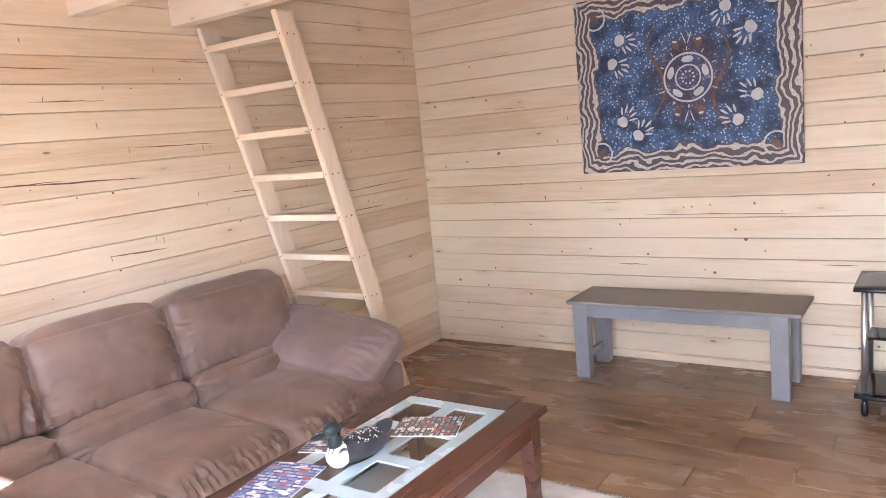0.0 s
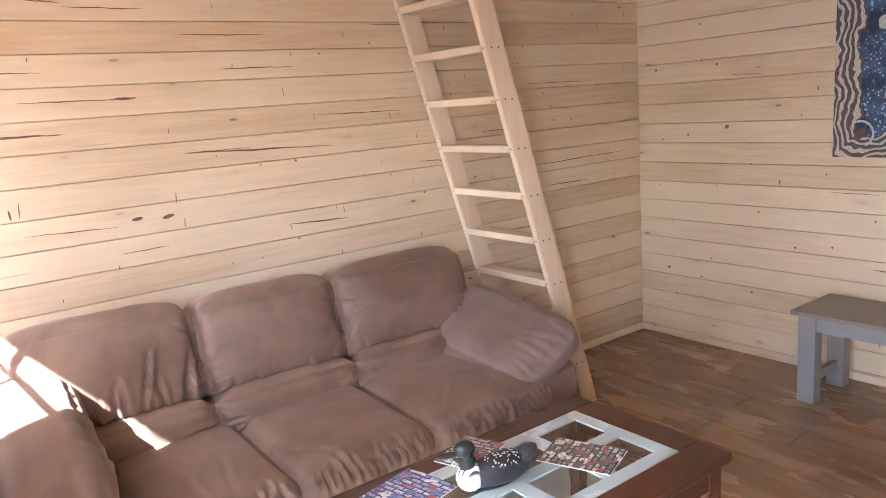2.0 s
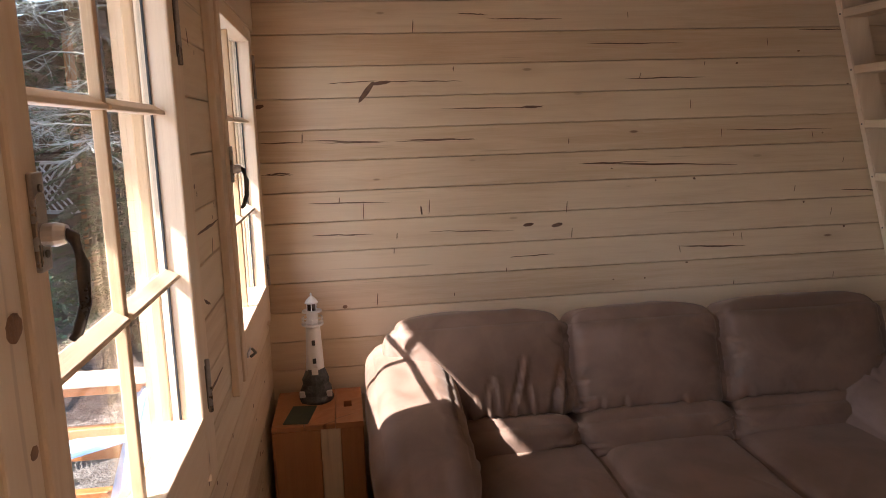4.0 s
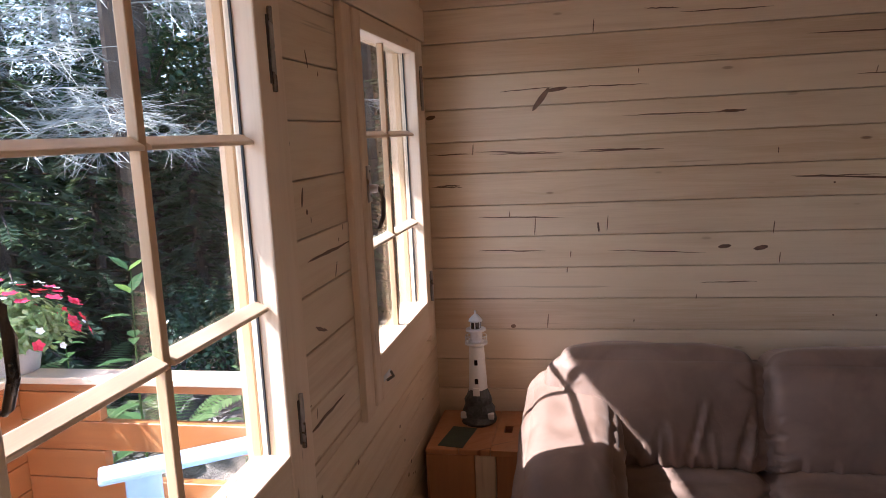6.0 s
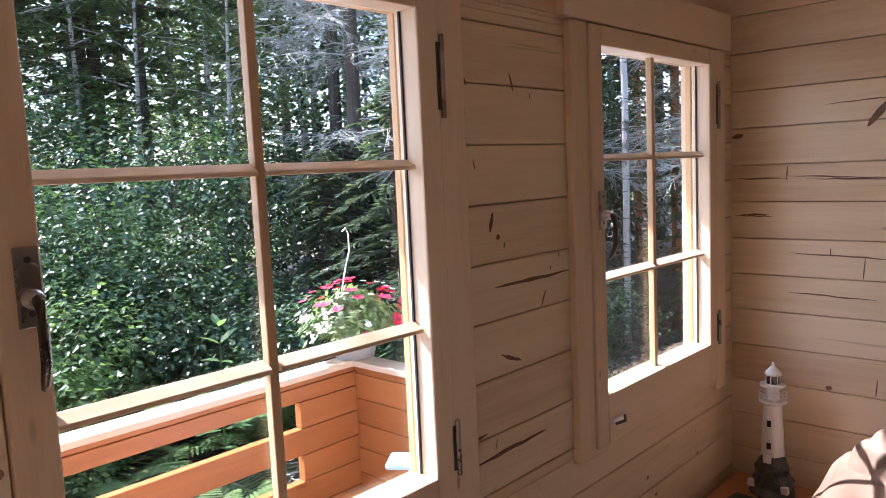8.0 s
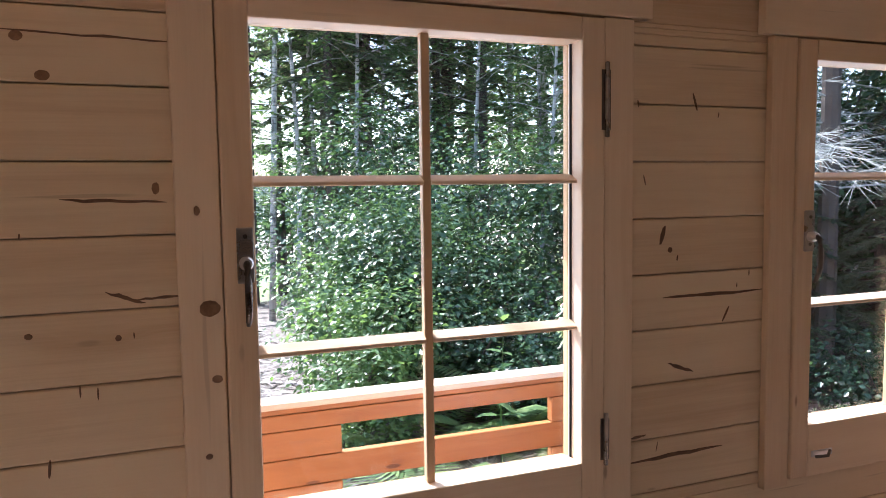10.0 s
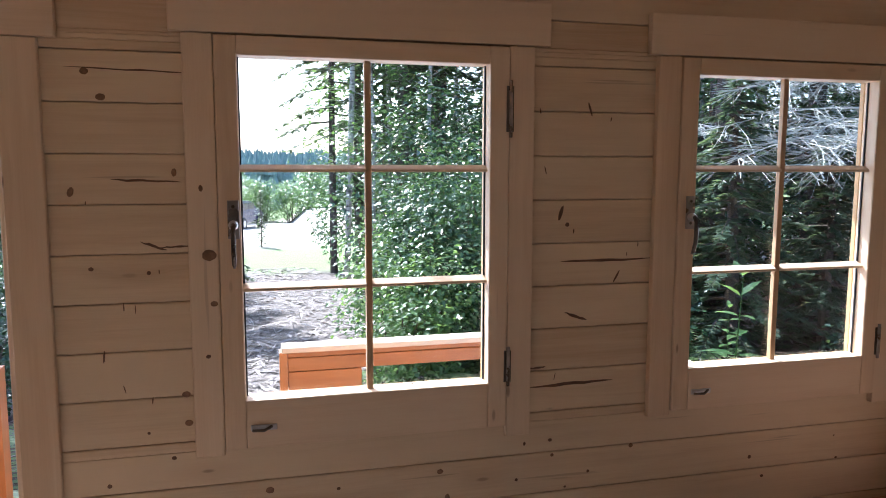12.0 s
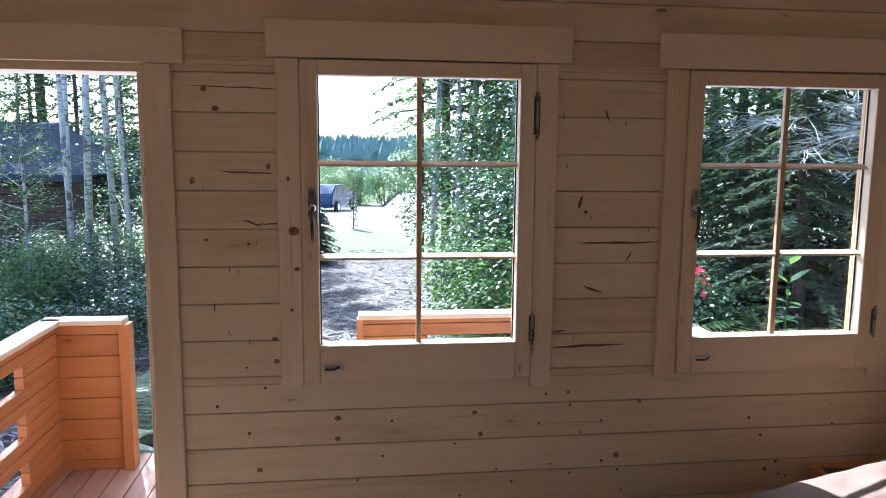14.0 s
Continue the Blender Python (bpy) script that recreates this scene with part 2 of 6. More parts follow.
def birch_material():
    """Pale peeling bark with dark bands and patches round the stem."""
    k = Nodes("birch_bark")
    x, y, z = k.split(k.place())
    p = k.place()
    pale = k.mix(k.noise(p, 5.0, 4.0), (0.38, 0.36, 0.33), (0.68, 0.66, 0.62))
    band = k.noise(k.vec(k.math("MULTIPLY", x, 5.0), k.math("MULTIPLY", y, 5.0), k.math("MULTIPLY", z, 38.0)), 1.0, 2.0)
    blot = k.noise(k.vec(k.math("MULTIPLY", x, 7.0), k.math("MULTIPLY", y, 7.0), k.math("MULTIPLY", z, 4.0)), 1.0, 3.0)
    col = k.mix(k.step(band, 0.58, 0.66, 0.0, 0.85), pale, (0.06, 0.05, 0.045))
    col = k.mix(k.step(blot, 0.54, 0.62, 0.0, 0.8), col, (0.085, 0.08, 0.07))
    k.bump(band, 0.4, 0.01)
    return k.out(col, 0.8)


birch_bark = birch_material()


def leaf_material(name, a, b, gloss=0.4, through=0.25):
    """Leaves that let some light through; each one has its own tone."""
    k = Nodes(name)
    i = k.island()
    n = k.noise(k.place(), 1.7, 3.0)
    f = k.math("ADD", k.math("MULTIPLY", i, 0.75), k.math("MULTIPLY", n, 0.35))
    f = k.math("ADD", f, k.math("MULTIPLY", k.math("SUBTRACT", k.rand(), 0.5), 0.5))
    col = k.mix(k.step(f, 0.15, 0.95), a, b)
    k.out(col, gloss)
    k.b.inputs["Specular IOR Level"].default_value = 0.5
    tr = k.n("ShaderNodeBsdfTranslucent")
    k.link(k.mix(0.5, col, (b[0] * 1.6, b[1] * 1.5, b[2] * 0.6)), tr.inputs[0])
    ms = k.n("ShaderNodeMixShader")
    ms.inputs[0].default_value = through
    k.link(k.b.outputs[0], ms.inputs[1])
    k.link(tr.outputs[0], ms.inputs[2])
    k.link(ms.outputs[0], k.t.nodes["Material Output"].inputs[0])
    return k.m


leaf_broad = leaf_material("broad_leaves", (0.028, 0.064, 0.038), (0.078, 0.145, 0.066), 0.27, 0.28)
leaf_bright = leaf_material("bright_leaves", (0.058, 0.126, 0.052), (0.145, 0.24, 0.095), 0.28, 0.48)
needles = leaf_material("conifer_needles", (0.06, 0.10, 0.068), (0.13, 0.175, 0.105), 0.42, 0.5)
needles_low = leaf_material("shaded_spruce_needles", (0.058, 0.098, 0.068), (0.12, 0.172, 0.105), 0.36, 0.5)
# distance haze is mixed into this colour: paler and bluer than the near needles
needles_hazed = leaf_material("far_needles_hazed", (0.12, 0.18, 0.17), (0.19, 0.26, 0.22), 0.6, 0.1)
leaf_pale = leaf_material("pale_leaves", (0.12, 0.20, 0.08), (0.32, 0.40, 0.22), 0.35, 0.35)
fern_green = leaf_material("fern_fronds", (0.075, 0.14, 0.055), (0.19, 0.27, 0.11), 0.33, 0.35)
petal_red = leaf_material("red_petals", (0.55, 0.012, 0.05), (0.75, 0.05, 0.12), 0.5, 0.2)


def glass_material(name, tint=(1, 1, 1)):
    k = Nodes(name)
    tr, gl = k.n("ShaderNodeBsdfTransparent"), k.n("ShaderNodeBsdfGlossy")
    tr.inputs[0].default_value = (*tint, 1)
    gl.inputs["Roughness"].default_value = 0.01
    lw, ms = k.n("ShaderNodeLayerWeight"), k.n("ShaderNodeMixShader")
    fac = k.math("MULTIPLY_ADD", k.math("POWER", lw.outputs["Facing"], 5.0), 0.9, 0.03)
    k.link(fac, ms.inputs[0])
    k.link(tr.outputs[0], ms.inputs[1])
    k.link(gl.outputs[0], ms.inputs[2])
    k.link(ms.outputs[0], k.t.nodes["Material Output"].inputs[0])
    return k.m


glass = glass_material("window_glass", (0.97, 0.985, 0.98))
table_glass = glass_material("table_glass", (0.95, 0.97, 0.96))
frosted = surface("frosted_glass", (0.42, 0.49, 0.50), (0.49, 0.56, 0.57), 0.25, 5, 200, 0.03)


# ---------------------------------------------------------------- mesh tools
def part(name, bm, material, parent=None, label="", smooth=False):
    me = bpy.data.meshes.new(name)
    if smooth:
        for f in bm.faces:
            f.smooth = True
    bm.to_mesh(me)
    bm.free()
    for m in material if isinstance(material, (list, tuple)) else [material]:
        me.materials.append(m)
    ob = new(name, me)
    if parent:
        ob.parent = parent
    if label:
        ob["label"] = label
    return ob


def thing(name, label, category, m=None, group="", kind=""):
    ob = new(name)
    ob.empty_display_size = 0.1
    if m is not None:
        ob.matrix_basis = m
    return tagged(ob, label, category, group, kind)


def box(x0, x1, y0, y1, z0, z1, bevel=0.0, seg=2, bm=None):
    own = bm is None
    bm = bm or bmesh.new()
    vs = [bm.verts.new((x, y, z)) for x in (x0, x1) for y in (y0, y1) for z in (z0, z1)]
    fs = []
    for q in ((0, 1, 3, 2), (4, 6, 7, 5), (0, 4, 5, 1), (2, 3, 7, 6), (0, 2, 6, 4), (1, 5, 7, 3)):
        fs.append(bm.faces.new([vs[i] for i in q]))
    if bevel:
        edges = {e for f in fs for e in f.edges}
        bmesh.ops.bevel(bm, geom=list(edges), offset=bevel, segments=seg, affect="EDGES", profile=0.5)
    return bm


def turned(profile, sides=24, bm=None, at=(0, 0, 0)):
    """A solid of revolution about z from (radius, height) pairs."""
    bm = bm or bmesh.new()
    rings = []
    for r, z in profile:
        rings.append([bm.verts.new((at[0] + r * math.cos(2 * math.pi * i / sides), at[1] + r * math.sin(2 * math.pi * i / sides), at[2] + z)) for i in range(sides)])
    for a, b in zip(rings, rings[1:]):
        for i in range(sides):
            bm.faces.new((a[i], a[(i + 1) % sides], b[(i + 1) % sides], b[i]))
    bm.faces.new(list(reversed(rings[0])))
    bm.faces.new(rings[-1])
    return bm


def tube(points, radii, sides=8, bm=None):
    """A tapered tube along a line of points."""
    bm = bm or bmesh.new()
    pts = [Vector(p) for p in points]
    if not isinstance(radii, (list, tuple)):
        radii = [radii] * len(pts)
    rings = []
    for i, p in enumerate(pts):
        d = (pts[min(i + 1, len(pts) - 1)] - pts[max(i - 1, 0)]).normalized()
        a = d.orthogonal().normalized() if abs(d.z) > 0.9 else d.cross(Vector((0, 0, 1))).normalized()
        b = d.cross(a)
        rings.append([bm.verts.new(p + radii[i] * (a * math.cos(2 * math.pi * j / sides) + b * math.sin(2 * math.pi * j / sides))) for j in range(sides)])
    for a, b in zip(rings, rings[1:]):
        for j in range(sides):
            bm.faces.new((a[j], a[(j + 1) % sides], b[(j + 1) % sides], b[j]))
    bm.faces.new(list(reversed(rings[0])))
    bm.faces.new(rings[-1])
    bmesh.ops.recalc_face_normals(bm, faces=bm.faces)
    return bm


def cushion(hx, hy, hz, r, puff=0.0, wrinkle=0.006, cuts=14, seed=0, freq=7.0, front=0.0, ends=0.0, creases=()):
    """A stuffed form: a rounded block that swells towards the middle of its faces and has soft folds."""
    bm = bmesh.new()
    bmesh.ops.create_cube(bm, size=2.0)
    bmesh.ops.subdivide_edges(bm, edges=bm.edges[:], cuts=cuts, use_grid_fill=True)
    h = Vector((hx, hy, hz))
    off = Vector((seed * 3.7, seed * 1.3, seed * 7.1))
    for v in bm.verts:
        n = Vector(v.co)
        p = Vector((n.x * hx, n.y * hy, n.z * hz))
        inner = Vector([max(-(h[i] - r), min(h[i] - r, p[i])) for i in range(3)])
        d = p - inner
        if d.length > 1e-6:
            p = inner + d.normalized() * r
        bulge = Vector()
        for i in range(3):
            if abs(n[i]) > 0.999:
                o = [j for j in range(3) if j != i]
                w = (1 - n[o[0]] ** 4) * (1 - n[o[1]] ** 4)
                bulge[i] += math.copysign(puff * w, n[i])
        p += bulge
        q = p * freq + off
        s = noise.noise(q) + 0.6 * noise.noise(q * 2.3)
        p += (d.normalized() if d.length > 1e-6 else bulge.normalized() if bulge.length else Vector()) * wrinkle * s
        # gathered pleats: along the front edge and at both ends
        if front and n.x > 0.45:
            w = ((n.x - 0.45) / 0.55) ** 1.5 * (1 - abs(n.y) ** 6)
            p.z += front * w * w * max(0, n.z) * (abs(math.sin(p.y * 58 + 5 * noise.noise(Vector((p.y * 9, seed, 0))))) ** 0.6 - 0.6)
            p.x += front * 0.5 * w * math.sin(p.y * 61 + seed)
        if ends and abs(n.y) > 0.6:
            w = ((abs(n.y) - 0.6) / 0.4) ** 1.5
            p.x += ends * w * max(0, n.x) * (abs(math.sin(p.z * 52 + 5 * noise.noise(Vector((p.z * 8, seed, n.y))))) ** 0.6 - 0.6)
        v.co = p
    bmesh.ops.recalc_face_normals(bm, faces=bm.faces)
    if creases:
        fold(bm, creases, seed)
    return bm


def fold(bm, creases, seed):
    """Presses sharp folds into a cushion: each one a wavering line with a valley and a soft ridge beside it."""
    bm.normal_update()
    co = np.array([v.co for v in bm.verts])
    nor = np.array([v.normal for v in bm.verts])
    shift = np.zeros(len(co))
    for i, (p, q, wide, deep) in enumerate(creases):
        p, q = np.array(p), np.array(q)
        d = q - p
        t = np.clip((co - p) @ d / (d @ d), 0, 1)
        side = np.cross(d / np.linalg.norm(d), nor)
        off = co - (p + t[:, None] * d)
        s = (off * side).sum(1) + 0.25 * wide * np.sin(7 * t + i + seed)
        far = np.abs((off * nor).sum(1)) < 0.07
        reach = np.linalg.norm(off, axis=1) < 5 * wide
        taper = np.sin(np.pi * np.clip(0.12 + 0.88 * t, 0, 1)) ** 0.6
        shift += deep * taper * far * reach * (0.7 * np.exp(-((s - 1.7 * wide) / (1.3 * wide)) ** 2) - np.exp(-(s / wide) ** 2))
    for v, n, h in zip(bm.verts, nor, shift):
        v.co += Vector(n) * float(h)


def gathers(seed, hy, count, along, x0, z0, dx, dz, long, wide, deep):
    """Folds that start along a cushion's seam and run inwards."""
    r = random.Random(seed)
    out = []
    for i in range(count):
        y = -hy + 2 * hy * (i + r.uniform(0.15, 0.85)) / count
        l = long * r.uniform(0.45, 1.25)
        out.append(((x0, y, z0), (x0 + dx * l, y + l * r.uniform(-along, along), z0 + dz * l), wide * r.uniform(0.7, 1.3), deep * r.uniform(0.5, 1.2)))
    return out


def moved(bm, m):
    bmesh.ops.transform(bm, matrix=m, verts=bm.verts)
    return bm


def raw(name, verts, faces, material, parent=None, label=""):
    me = bpy.data.meshes.new(name)
    me.from_pydata(verts, [], faces)
    for m in material if isinstance(material, (list, tuple)) else [material]:
        me.materials.append(m)
    ob = new(name, me)
    if parent:
        ob.parent = parent
    if label:
        ob["label"] = label
    return ob

# ---------------------------------------------------------------- the cabin
ROOM_X, ROOM_Y, WALL_TOP = 4.6, 4.16, 2.72
WINDOWS = {"window_1": (1.469, 2.112, 1.080, 1.940), "window_2": (0.229, 0.846, 1.080, 1.932)}
DOOR = (2.625, 3.54, 0.0, 1.968)
SASH_SIDE, SASH_LOW, SASH_TOP = 0.055, 0.13, 0.05
BOARD_DEEP = 0.04


def rects(u0, u1, z0, z1, holes):
    """The strips of a band that are left beside its openings."""
    cuts = sorted({z0, z1, *[z for h in holes for z in h[2:] if z0 < z < z1]})
    for a, b in zip(cuts, cuts[1:]):
        if b - a < 0.004:
            continue
        spans = [(u0, u1)]
        for h in holes:
            if h[2] < (a + b) / 2 < h[3]:
                spans = [s for p, q in spans for s in ((p, min(q, h[0])), (max(p, h[1]), q)) if s[1] - s[0] > 0.004]
        for p, q in spans:
            yield p, q, a, b


def log_wall(name, axis, face, out, u0, u1, base, pitch, top, holes, board_mat, core_mat, label):
    """A wall of stacked boards with open joints on a solid core. face: the inner face; out: +1 or -1, away from the room."""
    core = bmesh.new()
    for p, q, a, b in rects(u0 - 0.09, u1 + 0.09, 0.0, top, holes):
        d0, d1 = sorted((face + out * BOARD_DEEP, face + out * 0.09))
        box(*((p, q, d0, d1) if axis == "x" else (d0, d1, p, q)), a, b, bm=core)
    wall = part(name, core, core_mat)
    tagged(wall, label, "wall", kind="structure")
    z = base
    while z < top:
        for p, q, a, b in rects(u0, u1, max(z, 0.0), min(z + pitch, top), holes):
            g, c = 0.0011, 0.0023
            lo, hi = a + (g if abs(a - z) < 1e-6 else 0), b - (g if abs(b - z - pitch) < 1e-6 else 0)
            if hi - lo < 0.012:
                c = 0.001
            sec = [(BOARD_DEEP, lo), (c, lo), (0, lo + c), (0, hi - c), (c, hi), (BOARD_DEEP, hi)]
            verts = []
            for u in (p, q):
                for d, h in sec:
                    w = face + out * d
                    verts.append((u, w, h) if axis == "x" else (w, u, h))
            faces = [(i, (i + 1) % 6, 6 + (i + 1) % 6, 6 + i) for i in range(6)] + [tuple(range(5, -1, -1)), tuple(range(6, 12))]
            raw("board", verts, faces, board_mat, wall)
        z += pitch
    return wall


front_holes = [(a - SASH_SIDE, b + SASH_SIDE, c - SASH_LOW, d + SASH_TOP) for a, b, c, d in WINDOWS.values()] + [DOOR]
log_wall("wall_front", "x", 0.0, -1, 0.0, ROOM_X, 0.008 - 0.121, 0.121, WALL_TOP, front_holes, pine_x, pine_x, "front wall of stacked pale pine boards with two windows")
log_wall("wall_sofa", "y", 0.0, -1, 0.0, ROOM_Y, 0.0925 - 0.118, 0.118, WALL_TOP, [], pine_y, pine_y, "wall of stacked knotty pine boards behind the sofa")
log_wall("wall_back", "x", ROOM_Y, 1, 0.0, ROOM_X, 0.05 - 0.119, 0.119, WALL_TOP, [], pine_x, pine_x, "back wall of stacked pale pine boards")
log_wall("wall_side", "y", ROOM_X, 1, 0.0, ROOM_Y, 0.03 - 0.119, 0.119, WALL_TOP, [], pine_y, pine_y, "side wall of stacked pale pine boards")

for name, dims in (("baseboard_sofa", (0.0, 0.014, 0.014, ROOM_Y - 0.014)), ("baseboard_back", (0.0, ROOM_X, ROOM_Y - 0.014, ROOM_Y)),
                   ("baseboard_front", (0.0, 2.50, 0.0, 0.014)), ("baseboard_side", (ROOM_X - 0.014, ROOM_X, 0.014, ROOM_Y - 0.014))):
    tagged(part(name, box(*dims, 0.0, 0.045, 0.004), pine_pale), "thin pale pine strip along the floor", "baseboard", kind="structure")

floor = part("floor", box(-0.09, ROOM_X + 0.09, -0.09, ROOM_Y + 0.09, -0.12, -0.012), dark_siding)
tagged(floor, "dark brown wood-look laminate plank floor", "floor", kind="structure")
ground_sill = part("trim_threshold", box(DOOR[0], DOOR[1], -0.12, 0.012, -0.012, 0.012, 0.004), pine_pale)
tagged(ground_sill, "worn pine threshold of the doorway", "threshold", kind="structure")

# roof and loft
EAVE_Y, EAVE_Z, RIDGE_Y, SLOPE = -1.0, 2.51, ROOM_Y / 2, 0.30


def roof_side(name, y_eave, z_eave):
    bm = bmesh.new()
    zr = z_eave + SLOPE * abs(RIDGE_Y - y_eave)
    vs = [bm.verts.new((x, y, z + t)) for x in (-0.5, ROOM_X + 0.5) for y, z in ((y_eave, z_eave), (RIDGE_Y, zr)) for t in (0, 0.1)]
    for q in ((0, 1, 3, 2), (4, 6, 7, 5), (0, 4, 5, 1), (2, 3, 7, 6), (0, 2, 6, 4), (1, 5, 7, 3)):
        bm.faces.new([vs[i] for i in q])
    return tagged(part(name, bm, pine_x), "sloping pine-lined roof", "roof", kind="structure")


roof_side("roof_front", EAVE_Y, EAVE_Z)
roof_side("roof_back", ROOM_Y + 1.0, EAVE_Z)
for name, x0, x1 in (("gable_sofa", -0.09, 0.0), ("gable_side", ROOM_X, ROOM_X + 0.09)):
    bm = bmesh.new()
    zr = EAVE_Z + SLOPE * (RIDGE_Y - EAVE_Y)
    prof = ((-0.09, WALL_TOP), (ROOM_Y + 0.09, WALL_TOP), (RIDGE_Y, zr))
    a, b = [[bm.verts.new((x, y, z)) for y, z in prof] for x in (x0, x1)]
    bm.faces.new(a[::-1]), bm.faces.new(b)
    for i in range(3):
        bm.faces.new((a[i], a[(i + 1) % 3], b[(i + 1) % 3], b[i]))
    tagged(part(name, bm, pine_y), "pine gable above the wall", "wall", kind="structure")

loft = thing("loft", "open pine sleeping loft on planed joists", "loft")
part("edge_beam", box(0.0, ROOM_X, 2.20, 2.275, 2.13, 2.30, 0.006), pine_pale, loft)
for y in (0.42, 1.06, 1.69):
    part("joist", box(0.0, ROOM_X, y, y + 0.075, 2.145, 2.30, 0.006), pine_pale, loft)
for i in range(18):
    part("deck_board", box(0.0, ROOM_X, 0.004 + i * 0.126, 0.126 + i * 0.126, 2.302, 2.325, 0.003, 1), pine_x, loft)


def build_window(name, x0, x1, z0, z1):
    w = thing(name, "pale pine casement window with six panes, closed", "window", kind="structure")
    sx0, sx1, sz0, sz1 = x0 - SASH_SIDE, x1 + SASH_SIDE, z0 - SASH_LOW, z1 + SASH_TOP
    # outer frame through the wall
    for nm, d in (("jamb", (sx0, x0 - 0.002, sz0, sz1)), ("jamb", (x1 + 0.002, sx1, sz0, sz1)), ("frame_head", (x0 - 0.002, x1 + 0.002, z1 + 0.002, sz1)), ("frame_sill", (x0 - 0.002, x1 + 0.002, sz0, z0 - 0.004))):
        part(nm, box(d[0], d[1], -0.054, -0.034, d[2], d[3], 0.003, 1), frame_amber, w, "amber oiled outer frame")
    # sash
    sash = part("sash", box(sx0 + 0.0015, x0, -0.032, 0.026, sz0 + 0.003, sz1 - 0.003, 0.004), pine_pale_z, w)
    part("stile", box(x1, sx1 - 0.0015, -0.032, 0.026, sz0 + 0.003, sz1 - 0.003, 0.004), pine_pale_z, sash)
    part("top_rail", box(x0, x1, -0.032, 0.026, z1, sz1 - 0.003, 0.003), pine_pale, sash)
    part("bottom_rail", box(x0, x1, -0.032, 0.026, sz0 + 0.003, z0, 0.003), pine_pale, sash)
    for p in ((x0, x0 + 0.004), (x1 - 0.004, x1)):
        part("gasket", box(p[0], p[1], -0.0185, -0.0145, z0, z1), gasket, sash)
    # muntins outside the glass
    xm = (x0 + x1) / 2
    part("muntin", box(xm - 0.0085, xm + 0.0085, -0.0185, -0.001, z0, z1, 0.002), muntin_wood, sash)
    for k in (1, 2):
        zz = z0 + (0.287, 0.588)[k - 1]
        for a, b in ((x0, xm - 0.008), (xm + 0.008, x1)):
            prof = ((-0.0185, -0.0095), (0.005, -0.0095), (0.006, -0.0085), (0.006, -0.004), (0.0045, -0.002), (-0.0165, 0.0095), (-0.0185, 0.0095))
            n = len(prof)
            raw("muntin", [(x, y, zz + h) for x in (a, b) for y, h in prof], [tuple(range(n)), tuple(range(2 * n - 1, n - 1, -1))] + [(i, n + i, n + (i + 1) % n, (i + 1) % n) for i in range(n)], pine_pale, sash)
    pane = part("pane", box(x0, x1, -0.0245, -0.0195, z0, z1), glass, sash, "clear glass")
    pane.visible_shadow = False
    # casing
    part("side_casing", box(sx1, sx1 + 0.072, 0.0, 0.02, sz0 - 0.012, z1 + SASH_TOP, 0.003), pine_pale_z, w)
    part("side_casing", box(sx0 - 0.072, sx0, 0.0, 0.02, sz0 - 0.03, z1 + SASH_TOP, 0.003), pine_pale_z, w)
    part("head_casing", box(sx0 - 0.115, sx1 + 0.10, 0.0, 0.024, z1 + SASH_TOP + 0.002, z1 + SASH_TOP + 0.115, 0.003), pine_pale, w)
    # handle
    hx, hz = x1 + 0.018, z0 + 0.45
    plate = part("handle", box(hx - 0.014, hx + 0.014, 0.026, 0.032, hz - 0.035, hz + 0.06, 0.002), plate_metal, w, "steel handle plate with a dark lever")
    part("boss", moved(turned([(0.011, 0), (0.012, 0.012), (0.009, 0.022)], 14), pose(hx, 0.031, hz, -90)), steel, plate)
    part("lever", tube([(hx, 0.045, hz + 0.004), (hx, 0.058, hz - 0.004), (hx, 0.064, hz - 0.03), (hx, 0.062, hz - 0.07), (hx, 0.052, hz - 0.098), (hx, 0.046, hz - 0.104)], [0.006, 0.0065, 0.0065, 0.006, 0.0055, 0.004], 10), dark_metal, plate, "dark bronze lever", True)
    for sz in (-0.018, 0.045):
        part("screw", moved(turned([(0.004, 0), (0.004, 0.002)], 10), pose(hx, 0.032, hz + sz, -90)), dark_metal, plate)
    for hz2, hh in ((z1 - 0.115, 0.075), (z0 + 0.045, 0.055)):
        hinge = part("hinge", turned([(0.004, -hh), (0.005, -hh + 0.002), (0.005, -0.004), (0.004, 0.0), (0.005, 0.004), (0.005, hh - 0.002), (0.004, hh)], 12, at=(sx0 - 0.001, 0.030, hz2)), plate_metal, w, "narrow steel hinge")
        part("leaf", box(sx0 - 0.010, sx0 + 0.010, 0.0262, 0.0285, hz2 - hh * 0.8, hz2 + hh * 0.8), dark_metal, hinge)
    # stay at the foot of the sash
    lx = x1 - 0.042
    stay = part("stay", box(lx - 0.033, lx + 0.033, 0.026, 0.030, sz0 + 0.050, sz0 + 0.066, 0.002), steel, w, "small steel window stay")
    part("hook", tube([(lx - 0.02, 0.034, sz0 + 0.062), (lx, 0.046, sz0 + 0.056), (lx + 0.028, 0.036, sz0 + 0.054)], 0.004, 8), dark_metal, stay, "", True)
    return w


for nm, d in WINDOWS.items():
    build_window(nm, *d)

